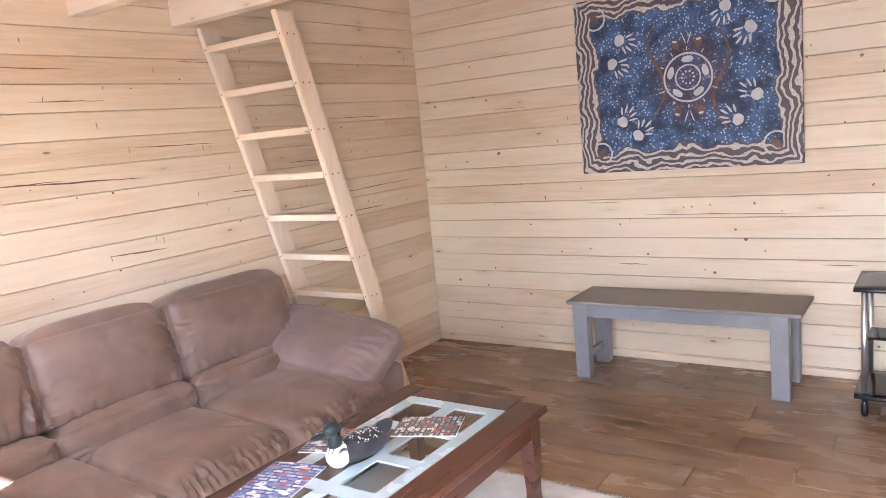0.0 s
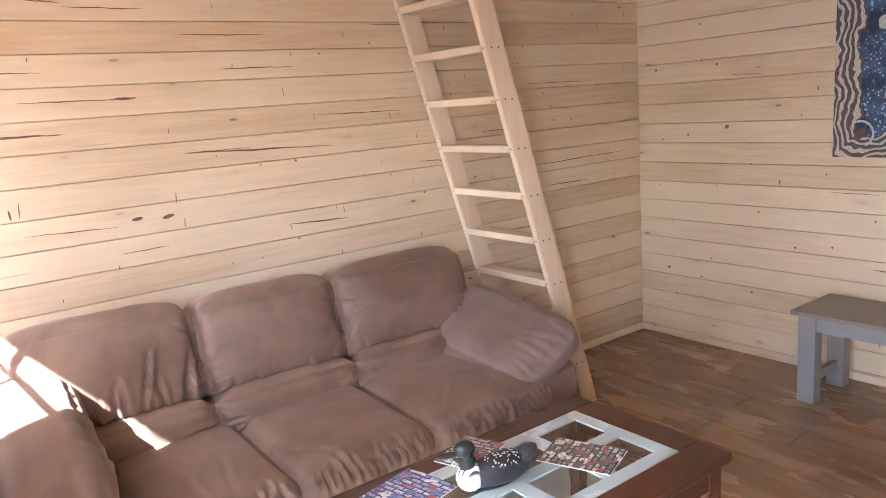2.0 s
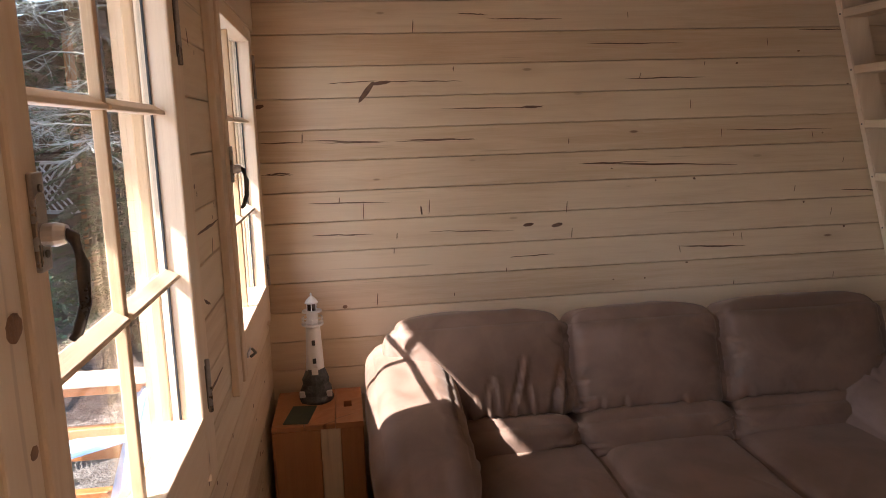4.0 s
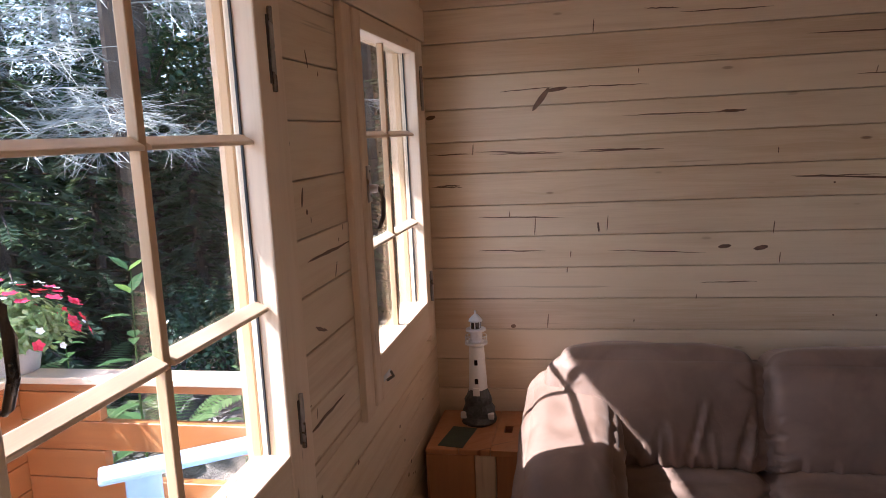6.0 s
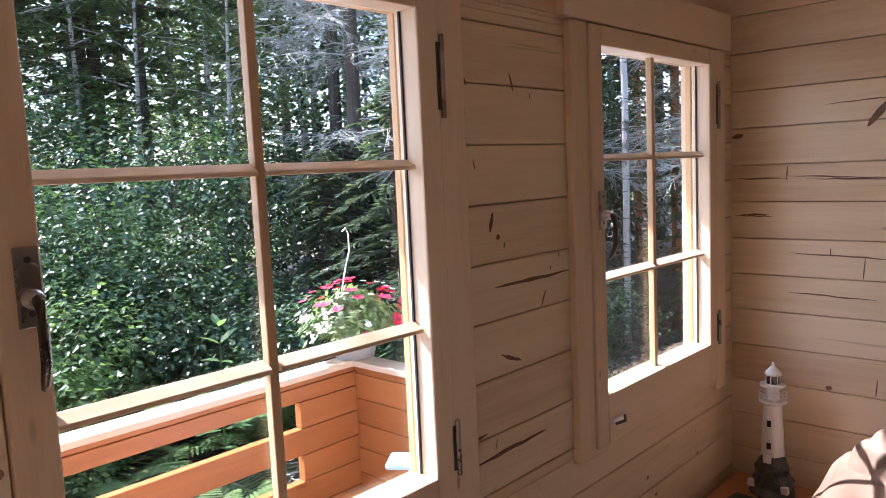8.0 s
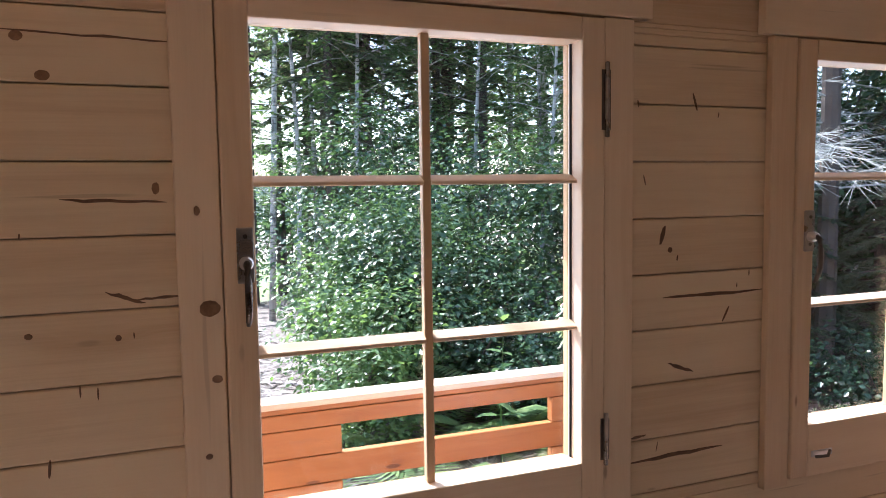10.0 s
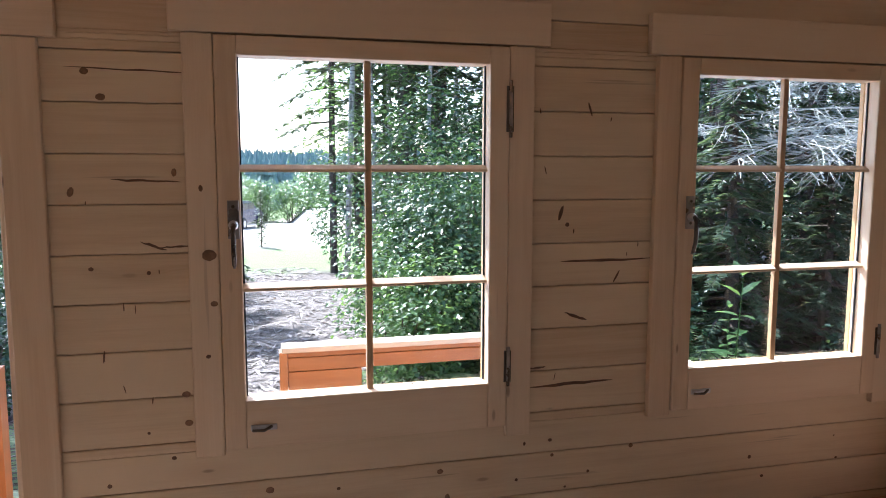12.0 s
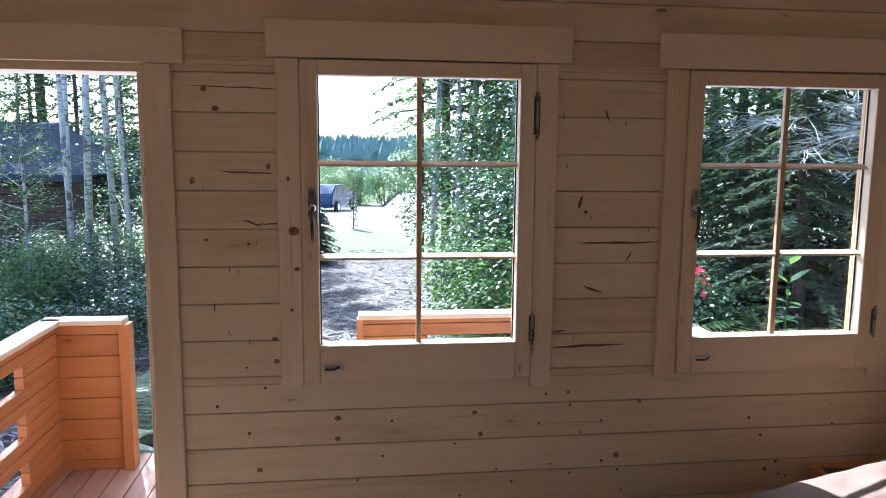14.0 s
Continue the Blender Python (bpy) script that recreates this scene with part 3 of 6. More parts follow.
door = thing("door_1", "open doorway framed in planed pine", "doorway", kind="structure")
dx0, dx1, dz1 = DOOR[0], DOOR[1], DOOR[3]
part("jamb", box(dx0, dx0 + 0.028, -0.125, 0.0, 0.012, dz1 - 0.028, 0.003), pine_pale_z, door)
part("jamb", box(dx1 - 0.028, dx1, -0.125, 0.0, 0.012, dz1 - 0.028, 0.003), pine_pale_z, door)
part("head", box(dx0, dx1, -0.125, 0.0, dz1 - 0.028, dz1, 0.003), pine_pale, door)
part("side_casing", box(dx0 - 0.075, dx0 + 0.012, 0.0, 0.022, 0.0, dz1 - 0.004, 0.003), pine_pale_z, door)
part("side_casing", box(dx1 - 0.012, dx1 + 0.075, 0.0, 0.022, 0.0, dz1 - 0.004, 0.003), pine_pale_z, door)
part("head_casing", box(dx0 - 0.115, dx1 + 0.115, 0.0, 0.026, dz1 - 0.002, dz1 + 0.105, 0.003), pine_pale, door)

# ---------------------------------------------------------------- furniture
sofa = thing("sofa", "worn brown suede three-seat sofa with puffy arms against the pine wall", "sofa")
Y0, Y1, FX = 0.37, 2.53, 0.98
part("base", box(0.06, FX - 0.03, Y0 + 0.07, Y1 - 0.1, 0.04, 0.30, 0.03, 3), suede_brown, sofa)
part("back_frame", moved(cushion(0.11, (Y1 - Y0) / 2 - 0.06, 0.36, 0.07, 0.0, 0.004, 12, 1), pose(0.15, (Y0 + Y1) / 2, 0.48)), suede_brown, sofa, "", True)
SEATS = (0.70, 1.18, 1.71, 2.30)
for i in range(3):
    a, b = SEATS[i], SEATS[i + 1]
    h = (b - a) / 2 - 0.003
    folds = gathers(60 + i, h - 0.03, 15, 0.35, 0.385, 0.045, -1.0, 0.75, 0.085, 0.006, 0.017) + gathers(70 + i, h - 0.05, 2, 0.9, 0.25, 0.125, -1.0, 0.02, 0.20, 0.010, 0.006)
    part("seat_cushion", moved(cushion(0.365, h, 0.098, 0.05, 0.030, 0.005, 60, 3 + i, 5.0, front=0.003, creases=folds), pose(0.665, (a + b) / 2, 0.352, 0, 2, 0)), suede_brown, sofa, "", True)
BACKS = (0.46, 1.115, 1.72, 2.40)
for i in range(3):
    a, b = BACKS[i], BACKS[i + 1]
    h = (b - a) / 2 - 0.006
    folds = gathers(80 + i, h - 0.04, 13 if i == 0 else 5, 0.45, 0.12, -0.18, 0.02, 1.0, 0.20 if i == 0 else 0.09, 0.008, 0.017 if i == 0 else 0.010)
    r = random.Random(140 + i)
    for sg in (-1, 1):
        for _ in range(4):
            z = r.uniform(-0.16, 0.12)
            folds.append(((0.12, sg * (h - 0.005), z), (0.14, sg * (h - r.uniform(0.03, 0.09)), z + r.uniform(-0.02, 0.05)), r.uniform(0.005, 0.009), r.uniform(0.004, 0.011)))
    up = moved(cushion(0.105, h, 0.188, 0.05, 0.040, 0.006, 60, 11 + i, 5.0, ends=0.004, creases=folds), pose(0.262, (a + b) / 2, 0.712 if i == 0 else 0.700, 0, -14, 0))
    part("back_cushion", up, suede_brown, sofa, "", True)
    folds = [((0.10, sg * (h - 0.01), z), (0.12, sg * (h - r.uniform(0.05, 0.13)), z * 0.4), r.uniform(0.006, 0.009), r.uniform(0.004, 0.012)) for sg in (-1, 1) for z in (-0.05, -0.01, 0.04)]
    part("lumbar_cushion", moved(cushion(0.095, h, 0.082, 0.042, 0.026, 0.006, 44, 21 + i, 7.0, ends=0.004, creases=folds), pose(0.382, (a + b) / 2, 0.474, 0, -8, 0)), suede_brown, sofa, "", True)
near_arm = part("arm", moved(cushion(0.40, 0.13, 0.25, 0.08, 0.0, 0.005, 16, 31), pose(0.56, Y0 + 0.14, 0.27)), suede_brown, sofa, "", True)
folds = [((x, 0.10, 0.10), (x + 0.05, 0.135, -0.04), 0.010, 0.010) for x in (-0.1, 0.02, 0.13, 0.24)]
pad = part("arm_pad", moved(cushion(0.43, 0.150, 0.125, 0.085, 0.012, 0.006, 40, 33, 6.0, front=0.006, creases=folds), pose(0.545, Y0 + 0.148, 0.628, 0, 12, 0)), suede_brown, near_arm, "", True)
far_arm = part("arm", moved(cushion(0.43, 0.115, 0.22, 0.04, 0.0, 0.004, 16, 37), pose(0.53, 2.41, 0.235)), suede_brown, sofa, "", True)
folds = gathers(91, 0.14, 5, 0.5, 0.33, 0.05, -1.0, 0.0, 0.12, 0.008, 0.010) + [((-0.30, 0.10, 0.06), (-0.16, 0.0, 0.085), 0.010, 0.014), ((-0.30, 0.0, 0.06), (-0.12, -0.03, 0.09), 0.010, 0.012)]
part("arm_pad", moved(cushion(0.345, 0.185, 0.058, 0.030, 0.040, 0.006, 44, 39, 5.0, creases=folds), pose(0.60, 2.352, 0.535, 27, 8, 4)), suede_mauve, far_arm, "mauve-brown suede pillow pad", True)

table = thing("coffee_table", "dark wood coffee table with a frosted and clear glass top", "table")
TX0, TX1, TY0, TY1, TZ = 1.19, 1.855, 1.03, 2.245, 0.455
GX0, GX1, GY0, GY1 = 1.288, 1.735, 1.135, 2.138
top = part("top_frame", box(TX0, GX0, TY0, TY1, TZ - 0.032, TZ, 0.006), mahogany, table)
part("top_rail", box(GX1, TX1, TY0, TY1, TZ - 0.032, TZ, 0.006), mahogany, top)
part("top_rail", box(GX0, GX1, GY1, TY1, TZ - 0.032, TZ, 0.004), mahogany, top)
part("top_rail", box(GX0, GX1, TY0, GY0, TZ - 0.032, TZ, 0.004), mahogany, top)
bars = bmesh.new()
bw = 0.052
ncol, nrow = 2, 4
px = (GX1 - GX0 - bw * (ncol + 1)) / ncol
py = (GY1 - GY0 - bw * (nrow + 1)) / nrow
for i in range(ncol + 1):
    x = GX0 + i * (px + bw)
    box(x, x + bw, GY0, GY1, TZ - 0.008, TZ - 0.001, bm=bars)
for j in range(nrow + 1):
    y = GY0 + j * (py + bw)
    for i in range(ncol):
        x = GX0 + bw + i * (px + bw)
        box(x, x + px, y, y + bw, TZ - 0.008, TZ - 0.001, bm=bars)
part("frosted_band", bars, frosted, table, "frosted white glass grid")
for i in range(ncol):
    for j in range(nrow):
        x, y = GX0 + bw + i * (px + bw), GY0 + bw + j * (py + bw)
        part("pane", box(x, x + px, y, y + py, TZ - 0.008, TZ - 0.001), table_glass, table, "clear glass").visible_shadow = False
for x0, x1, y0, y1 in ((TX0 + 0.03, TX0 + 0.05, TY0 + 0.06, TY1 - 0.06), (TX1 - 0.05, TX1 - 0.03, TY0 + 0.06, TY1 - 0.06)):
    part("apron", box(x0, x1, y0, y1, TZ - 0.115, TZ - 0.032, 0.003), mahogany, table)
for y0 in (TY0 + 0.03, TY1 - 0.05):
    part("apron", box(TX0 + 0.06, TX1 - 0.06, y0, y0 + 0.02, TZ - 0.115, TZ - 0.032, 0.003), mahogany, table)
for x in (TX0 + 0.055, TX1 - 0.055):
    for y in (TY0 + 0.055, TY1 - 0.055):
        bm = bmesh.new()
        rings = []
        for h, s in ((TZ - 0.032, 0.030), (TZ - 0.115, 0.030), (TZ - 0.22, 0.027), (0.12, 0.021), (0.0131, 0.026)):
            rings.append([bm.verts.new((x + s * a, y + s * b, h)) for a, b in ((-1, -1), (1, -1), (1, 1), (-1, 1))])
        for a, b in zip(rings, rings[1:]):
            for i in range(4):
                bm.faces.new((a[i], b[i], b[(i + 1) % 4], a[(i + 1) % 4]))
        bm.faces.new(rings[0]), bm.faces.new(rings[-1][::-1])
        part("leg", bm, mahogany, table)

bench = thing("bench", "grey painted wooden bench with square legs", "bench")
BX0, BX1, BY0, BY1, BZ = 1.255, 2.515, 3.70, 4.095, 0.465
part("seat", box(BX0, BX1, BY0, BY1, BZ - 0.022, BZ, 0.005), bench_top_mat, bench, "grey-brown seat board")
for y in (BY0 + 0.022, BY1 - 0.042):
    part("apron", box(BX0 + 0.12, BX1 - 0.135, y, y + 0.02, BZ - 0.095, BZ - 0.022, 0.002), grey_paint, bench)
for x in (BX0 + 0.035, BX1 - 0.15):
    for y in (BY0 + 0.014, BY1 - 0.085):
        part("leg", box(x, x + 0.085 if x < 2 else x + 0.088, y, y + 0.07, 0.0, BZ - 0.022, 0.003), grey_paint, bench)
for x in (BX0 + 0.07, BX1 - 0.115):
    part("stretcher", box(x, x + 0.02, BY0 + 0.084, BY1 - 0.085, 0.09, 0.14, 0.002), grey_paint, bench)

ladder = thing("ladder", "steep pale pine ladder leaning up to the loft", "ladder")
LEAN_Y = 0.284


def rail(x0, x1):
    bm = bmesh.new()
    top = 2.13
    prof = ((2.935, 0.0), (3.045, 0.0), (3.045 - LEAN_Y * top, top), (2.935 - LEAN_Y * top, top))
    a, b = [[bm.verts.new((x, y, z)) for y, z in prof] for x in (x0, x1)]
    bm.faces.new(a), bm.faces.new(b[::-1])
    for i in range(4):
        bm.faces.new((a[i], b[i], b[(i + 1) % 4], a[(i + 1) % 4]))
    bmesh.ops.bevel(bm, geom=bm.edges[:], offset=0.004, segments=2, affect="EDGES")
    bmesh.ops.recalc_face_normals(bm, faces=bm.faces)
    return bm


for x0, x1 in ((0.010, 0.045), (0.548, 0.583)):
    part("side_rail", rail(x0, x1), pine_pale_z, ladder)
for i in range(9):
    z = 0.260 + 0.2228 * i
    y = 2.935 - LEAN_Y * z
    rung = part("rung", box(0.045, 0.548, y + 0.002, y + 0.098, z - 0.034, z, 0.004), pine_pale, ladder)
    for x, q, m in ((0.5832, 0.035, 90), (0.5832, 0.075, 90)):
        part("screw", moved(turned([(0.0045, 0.0), (0.0045, 0.0012)], 10), pose(x, y + q, z - 0.017, 0, m, 0)), dark_metal, rung)
    for x in (0.028, 0.565):
        part("screw", moved(turned([(0.004, 0.0), (0.004, 0.0015)], 10), pose(x, y + 0.0005 + LEAN_Y * 0.017, z - 0.017, 90, 0, 0)), dark_metal, rung)

stand = thing("tv_stand", "black media stand with silver tube legs", "stand")
part("top", moved(cushion(0.30, 0.2, 0.013, 0.012, 0, 0, 6), pose(3.04, 3.82, 0.617)), black_gloss, stand, "", True)
part("shelf", moved(cushion(0.30, 0.2, 0.012, 0.011, 0, 0, 6), pose(3.04, 3.82, 0.10)), black_gloss, stand, "", True)
part("shelf", moved(cushion(0.25, 0.10, 0.005, 0.0045, 0, 0, 6), pose(3.04, 3.82, 0.36)), black_gloss, stand, "", True)
for x in (2.785, 3.295):
    for y in (3.66, 3.98):
        leg = part("post", turned([(0.013, 0.112), (0.013, 0.604)], 16, at=(x, y, 0)), steel, stand, "silver tube", True)
        part("foot", turned([(0.012, 0.0), (0.016, 0.01), (0.016, 0.05), (0.01, 0.088)], 16, at=(x, y, 0)), black_gloss, leg, "", True)

rug = part("rug", box(0.92, 2.75, 0.75, 2.455, 0.0, 0.012, 0.004), rug_mat)
tagged(rug, "cream woven rug with a short fringe on the laminate floor", "rug")
rnd = random.Random(5)
fr = bmesh.new()
for i in range(300):
    x = 0.925 + i * 0.00608
    tube([(x, 2.453, 0.008), (x + rnd.uniform(-0.006, 0.006), 2.468, 0.006), (x + rnd.uniform(-0.01, 0.01), 2.478 + rnd.uniform(0, 0.014), 0.003)], [0.0028, 0.0024, 0.0012], 4, fr)
part("fringe", fr, rug_mat, rug, "loose cream fringe")["kind"] = "stuff"

crate = thing("wooden_crate", "reddish pine box used as a side table in the corner", "crate")
CX1, CY0, CY1, CZ = 0.378, 0.022, 0.345, 0.60
for i, (a, b) in enumerate(((CY0, 0.135), (0.137, 0.245), (0.247, CY1))):
    bm = bmesh.new()
    if i == 2:
        for q in ((0.02, 0.165, a, b), (0.225, CX1, a, b), (0.165, 0.225, a, 0.275), (0.165, 0.225, 0.305, b)):
            box(*q, CZ - 0.02, CZ, bm=bm)
    else:
        box(0.02, CX1, a, b, CZ - 0.02, CZ, 0.003, 1, bm)
    part("top_board", bm, crate_wood, crate, "top board with a cut hand hole" if i == 2 else "")
for i, (a, b) in enumerate(((CY0, 0.19), (0.192, 0.262), (0.264, CY1))):
    part("front_board", box(CX1 - 0.02, CX1 - 0.002, a, b, 0.0, CZ - 0.02, 0.003, 1), crate_wood if i != 1 else pine_pale_z, crate, "paler front board" if i == 1 else "")
for y in (CY0, CY1 - 0.016):
    part("side_panel", box(0.02, CX1 - 0.022, y, y + 0.016, 0.0, CZ - 0.02, 0.002, 1), crate_wood, crate)
part("back_panel", box(0.02, 0.036, CY0 + 0.017, CY1 - 0.017, 0.0, CZ - 0.02), crate_wood, crate)

# ---------------------------------------------------------------- porch
DECK_Z, RAIL_Y, WEST_X, EAST_X, CAP_Z = -0.045, -1.66, 0.27, 3.58, 0.80
deck = part("porch_deck", box(0.10, 3.80, -1.86, -0.10, DECK_Z - 0.16, DECK_Z - 0.030), cedar_x)
tagged(deck, "reddish plank porch deck", "deck", kind="structure")


def rail_wall(name, axis, face, out, u0, u1, seams, slots, mats, label):
    """A porch parapet of stacked boards with slots cut through, and a flat cap."""
    t = thing(name, label, "railing", group="porch railings")
    zs = [DECK_Z, *seams, CAP_Z - 0.028]
    for a, b in zip(zs, zs[1:]):
        for p, q, lo, hi in rects(u0, u1, a + 0.0016, b - 0.0016, slots):
            d0, d1 = sorted((face, face + out * 0.045))
            part("board", box(*((p, q, d0, d1) if axis == "x" else (d0, d1, p, q)), lo, hi, 0.003, 1), mats[0], t)
    d0, d1 = sorted((face - out * 0.03, face + out * 0.085))
    part("cap", box(*((u0 - 0.03, u1 + 0.03, d0, d1) if axis == "x" else (d0, d1, u0 - 0.03, u1 + 0.03)), CAP_Z - 0.028, CAP_Z, 0.005), mats[1], t, "sun-bleached flat cap board")
    return t


CEDARS, CEDARS_Y = (cedar_x, cap_wood), (cedar_y, cap_wood)
front_seams = [0.072, 0.192, 0.312, 0.432, 0.552, 0.672, 0.742]
side_seams = [0.012, 0.132, 0.252, 0.372, 0.492, 0.612, 0.732]
r1 = rail_wall("porch_railing", "x", RAIL_Y, -1, WEST_X - 0.05, 1.95, front_seams, [(0.585, 1.59, 0.552, 0.672), (0.585, 1.59, 0.312, 0.432)], CEDARS, "orange-stained slotted plank railing along the porch front")
part("end_post", box(1.952, 1.99, RAIL_Y - 0.07, RAIL_Y + 0.012, DECK_Z, CAP_Z - 0.028, 0.003), cedar_z, r1)
r2 = rail_wall("porch_railing", "x", RAIL_Y, -1, 3.262, EAST_X + 0.05, [0.013, 0.131, 0.247, 0.364, 0.481, 0.597, 0.716], [], CEDARS, "short orange-stained plank railing beside the porch steps")
part("end_post", box(3.205, 3.26, RAIL_Y - 0.07, RAIL_Y + 0.022, DECK_Z, CAP_Z - 0.028, 0.003), cedar_z, r2)
r3 = rail_wall("porch_railing", "y", WEST_X, -1, RAIL_Y + 0.002, -0.14, side_seams, [(-1.30, -0.42, 0.612, 0.732), (-1.30, -0.42, 0.372, 0.492), (-1.30, -0.42, 0.132, 0.252)], CEDARS_Y, "orange-stained slotted plank railing at the porch end")
r4 = rail_wall("porch_railing", "y", EAST_X, 1, RAIL_Y + 0.002, -0.14, side_seams, [(-1.25, -0.42, 0.552, 0.672), (-1.25, -0.42, 0.312, 0.432), (-1.25, -0.42, 0.072, 0.192)], CEDARS_Y, "orange-stained slotted plank railing at the far porch end")
part("end_post", box(EAST_X - 0.02, EAST_X + 0.06, -0.20, -0.14, DECK_Z, CAP_Z - 0.028, 0.003), cedar_z, r4)


def flower_basket():
    f = thing("flower_basket", "hanging pot, greyed as if in shade, of red and white impatiens on the porch railing", "flower pot", pose(0.235, RAIL_Y - 0.03, CAP_Z))
    part("pot", turned([(0.085, 0.0), (0.092, 0.004), (0.125, 0.15), (0.132, 0.155), (0.132, 0.17), (0.12, 0.17), (0.112, 0.14)], 28), pot_shaded, f, "", True)
    part("hook", tube([(0.10, 0, 0.16), (0.03, 0.0, 0.42), (0.0, 0, 0.50), (0.0, 0, 0.58), (0.015, 0, 0.61), (0.035, 0, 0.595)], 0.004, 6), pot_white, f, "white plastic hanger", True)
    r = random.Random(3)
    v, q = [], []
    def blade(p, d, n, l, w):
        s = d.cross(n).normalized() * w
        k = len(v)
        m = p + d * l * 0.45
        v.extend([p, m + s - n * 0.1 * w, p + d * l, m - s - n * 0.1 * w])
        q.append((k, k + 1, k + 2, k + 3))
    for _ in range(2000):
        a, h = r.uniform(0, 2 * math.pi), r.random()
        rad = 0.27 * math.sqrt(1 - h * h) * r.uniform(0.35, 1.0)
        p = Vector((rad * math.cos(a), rad * math.sin(a), 0.13 + 0.20 * h * r.uniform(0.5, 1)))
        n = Vector((math.cos(a) * 0.6, math.sin(a) * 0.6, r.uniform(0.3, 1))).normalized()
        d = n.orthogonal().normalized()
        d.rotate(Matrix.Rotation(r.uniform(0, 6.28), 3, n))
        blade(p, d, n, r.uniform(0.03, 0.055), r.uniform(0.008, 0.014))
    raw("leaves", v, q, leaf_pale, f, "pale green leaves")["kind"] = "stuff"
    for col, nm, count, lab in ((petal_red, "red_bloom", 44, "red five-petal bloom"), (pot_white, "white_bloom", 34, "white bloom")):
        for _ in range(count):
            v, q = [], []
            a, h = r.uniform(0, 2 * math.pi), r.uniform(0.0, 1.0) ** 0.8
            rad = 0.29 * math.sqrt(max(0.05, 1 - (h * 0.95) ** 2))
            c = Vector((rad * math.cos(a), rad * math.sin(a), 0.12 + 0.24 * h))
            n = Vector((math.cos(a) * (1 - h), math.sin(a) * (1 - h), 0.3 + h)).normalized()
            e = n.orthogonal().normalized()
            size = r.uniform(0.024, 0.038) * (1 if nm[0] == "r" else 0.55)
            for j in range(5):
                d = e.copy()
                d.rotate(Matrix.Rotation(j * 1.2566, 3, n))
                blade(c, (d + n * 0.2).normalized(), n, size, size * 0.48)
            raw(nm, v, q, col, f, lab)
    return f


flower_basket()

chair = thing("adirondack_chair", "pale blue plastic garden armchair on the porch", "chair", pose(0.61, -0.53, DECK_Z, 0, 0, 36))
# faces its local -y
for x in (-0.30, 0.30):
    part("armrest", box(x - 0.065, x + 0.065, -0.44, 0.30, 0.60, 0.625, 0.012), blue_plastic, chair)
    part("front_leg", box(x - 0.02, x + 0.02, -0.36, -0.24, 0.0, 0.60, 0.008), blue_plastic, chair)
    bm = box(x * 0.86 - 0.018, x * 0.86 + 0.018, -0.36, 0.50, 0.22, 0.34, 0.006)
    for v in bm.verts:
        v.co.z -= 0.27 * (v.co.y + 0.36)
    part("side_beam", bm, blue_plastic, chair)
for j in range(5):
    y = -0.36 + j * 0.105
    part("seat_slat", box(-0.25, 0.25, y, y + 0.092, 0.345 - 0.02 * j, 0.365 - 0.02 * j, 0.006), blue_plastic, chair)
for j in range(5):
    x = -0.22 + j * 0.11
    h = 0.98 - 0.045 * (j - 2) ** 2
    bm = box(x - 0.05, x + 0.05, 0.12, 0.14, 0.30, h, 0.008)
    for v in bm.verts:
        v.co.y += 0.33 * (v.co.z - 0.30)
    part("back_slat", bm, blue_plastic, chair)
part("back_brace", box(-0.29, 0.29, 0.262, 0.29, 0.56, 0.62, 0.006), blue_plastic, chair)

# ---------------------------------------------------------------- ground and woods
def ground_z(x, y):
    z = -0.30 - 0.042 * max(0.0, -y - 4.0) if y > -60 else -2.65
    if x < 0.0:
        z = z * 0.6 + 0.012 * -x
    return z + 0.04 * noise.noise(Vector((x * 0.5, y * 0.5, 0)))


def ground_sheet():
    verts, faces = [], []
    xs = sorted({-400.0, -200.0, -100.0, -60.0, 400.0, 200.0, 100.0, 60.0, *[i * 1.0 for i in range(-30, 31)]})
    ys = sorted({400.0, 200.0, 100.0, 50.0, 20.0, -400.0, -250.0, -160.0, -110.0, -80.0, *[-i * 1.0 for i in range(-10, 61)]})
    for y in ys:
        for x in xs:
            verts.append((x, y, ground_z(max(-30, min(30, x)), max(-60, y)) - 0.1 * (abs(x) < 7 and -2.2 < y < 6)))
    w = len(xs)
    for j in range(len(ys) - 1):
        for i in range(w - 1):
            faces.append((j * w + i, j * w + i + 1, (j + 1) * w + i + 1, (j + 1) * w + i))
    k = Nodes("forest_ground")
    p = k.place()
    x, y, z = k.split(p)
    n1, n2, n3 = k.noise(p, 0.9, 4.0), k.noise(p, 9.0, 4.0, 0.7), k.noise(p, 60.0, 2.0)
    litter = k.mix(k.step(k.math("ADD", k.math("MULTIPLY", n2, 0.6), k.math("MULTIPLY", n3, 0.4)), 0.35, 0.65), (0.06, 0.045, 0.035), (0.22, 0.19, 0.165))
    sand = k.mix(n2, (0.27, 0.24, 0.195), (0.37, 0.335, 0.28))
    grass = k.mix(n2, (0.09, 0.15, 0.04), (0.17, 0.23, 0.07))
    wob = k.math("MULTIPLY", k.math("SUBTRACT", n1, 0.5), 3.0)
    yy = k.math("ADD", y, wob)
    col = k.mix(k.step(yy, -16.0, -14.0, 1.0, 0.0), litter, grass)
    col = k.mix(k.step(yy, -25.0, -22.0, 1.0, 0.0), col, sand)
    col = k.mix(k.step(yy, -55.0, -52.0, 1.0, 0.0), col, grass)
    k.bump(k.math("ADD", n2, n3), 0.6, 0.03)
    g = raw("ground", verts, faces, k.out(col, 0.9))
    return tagged(g, "forest ground with bark litter, a track and a clearing", "ground", kind="structure")


ground_sheet()


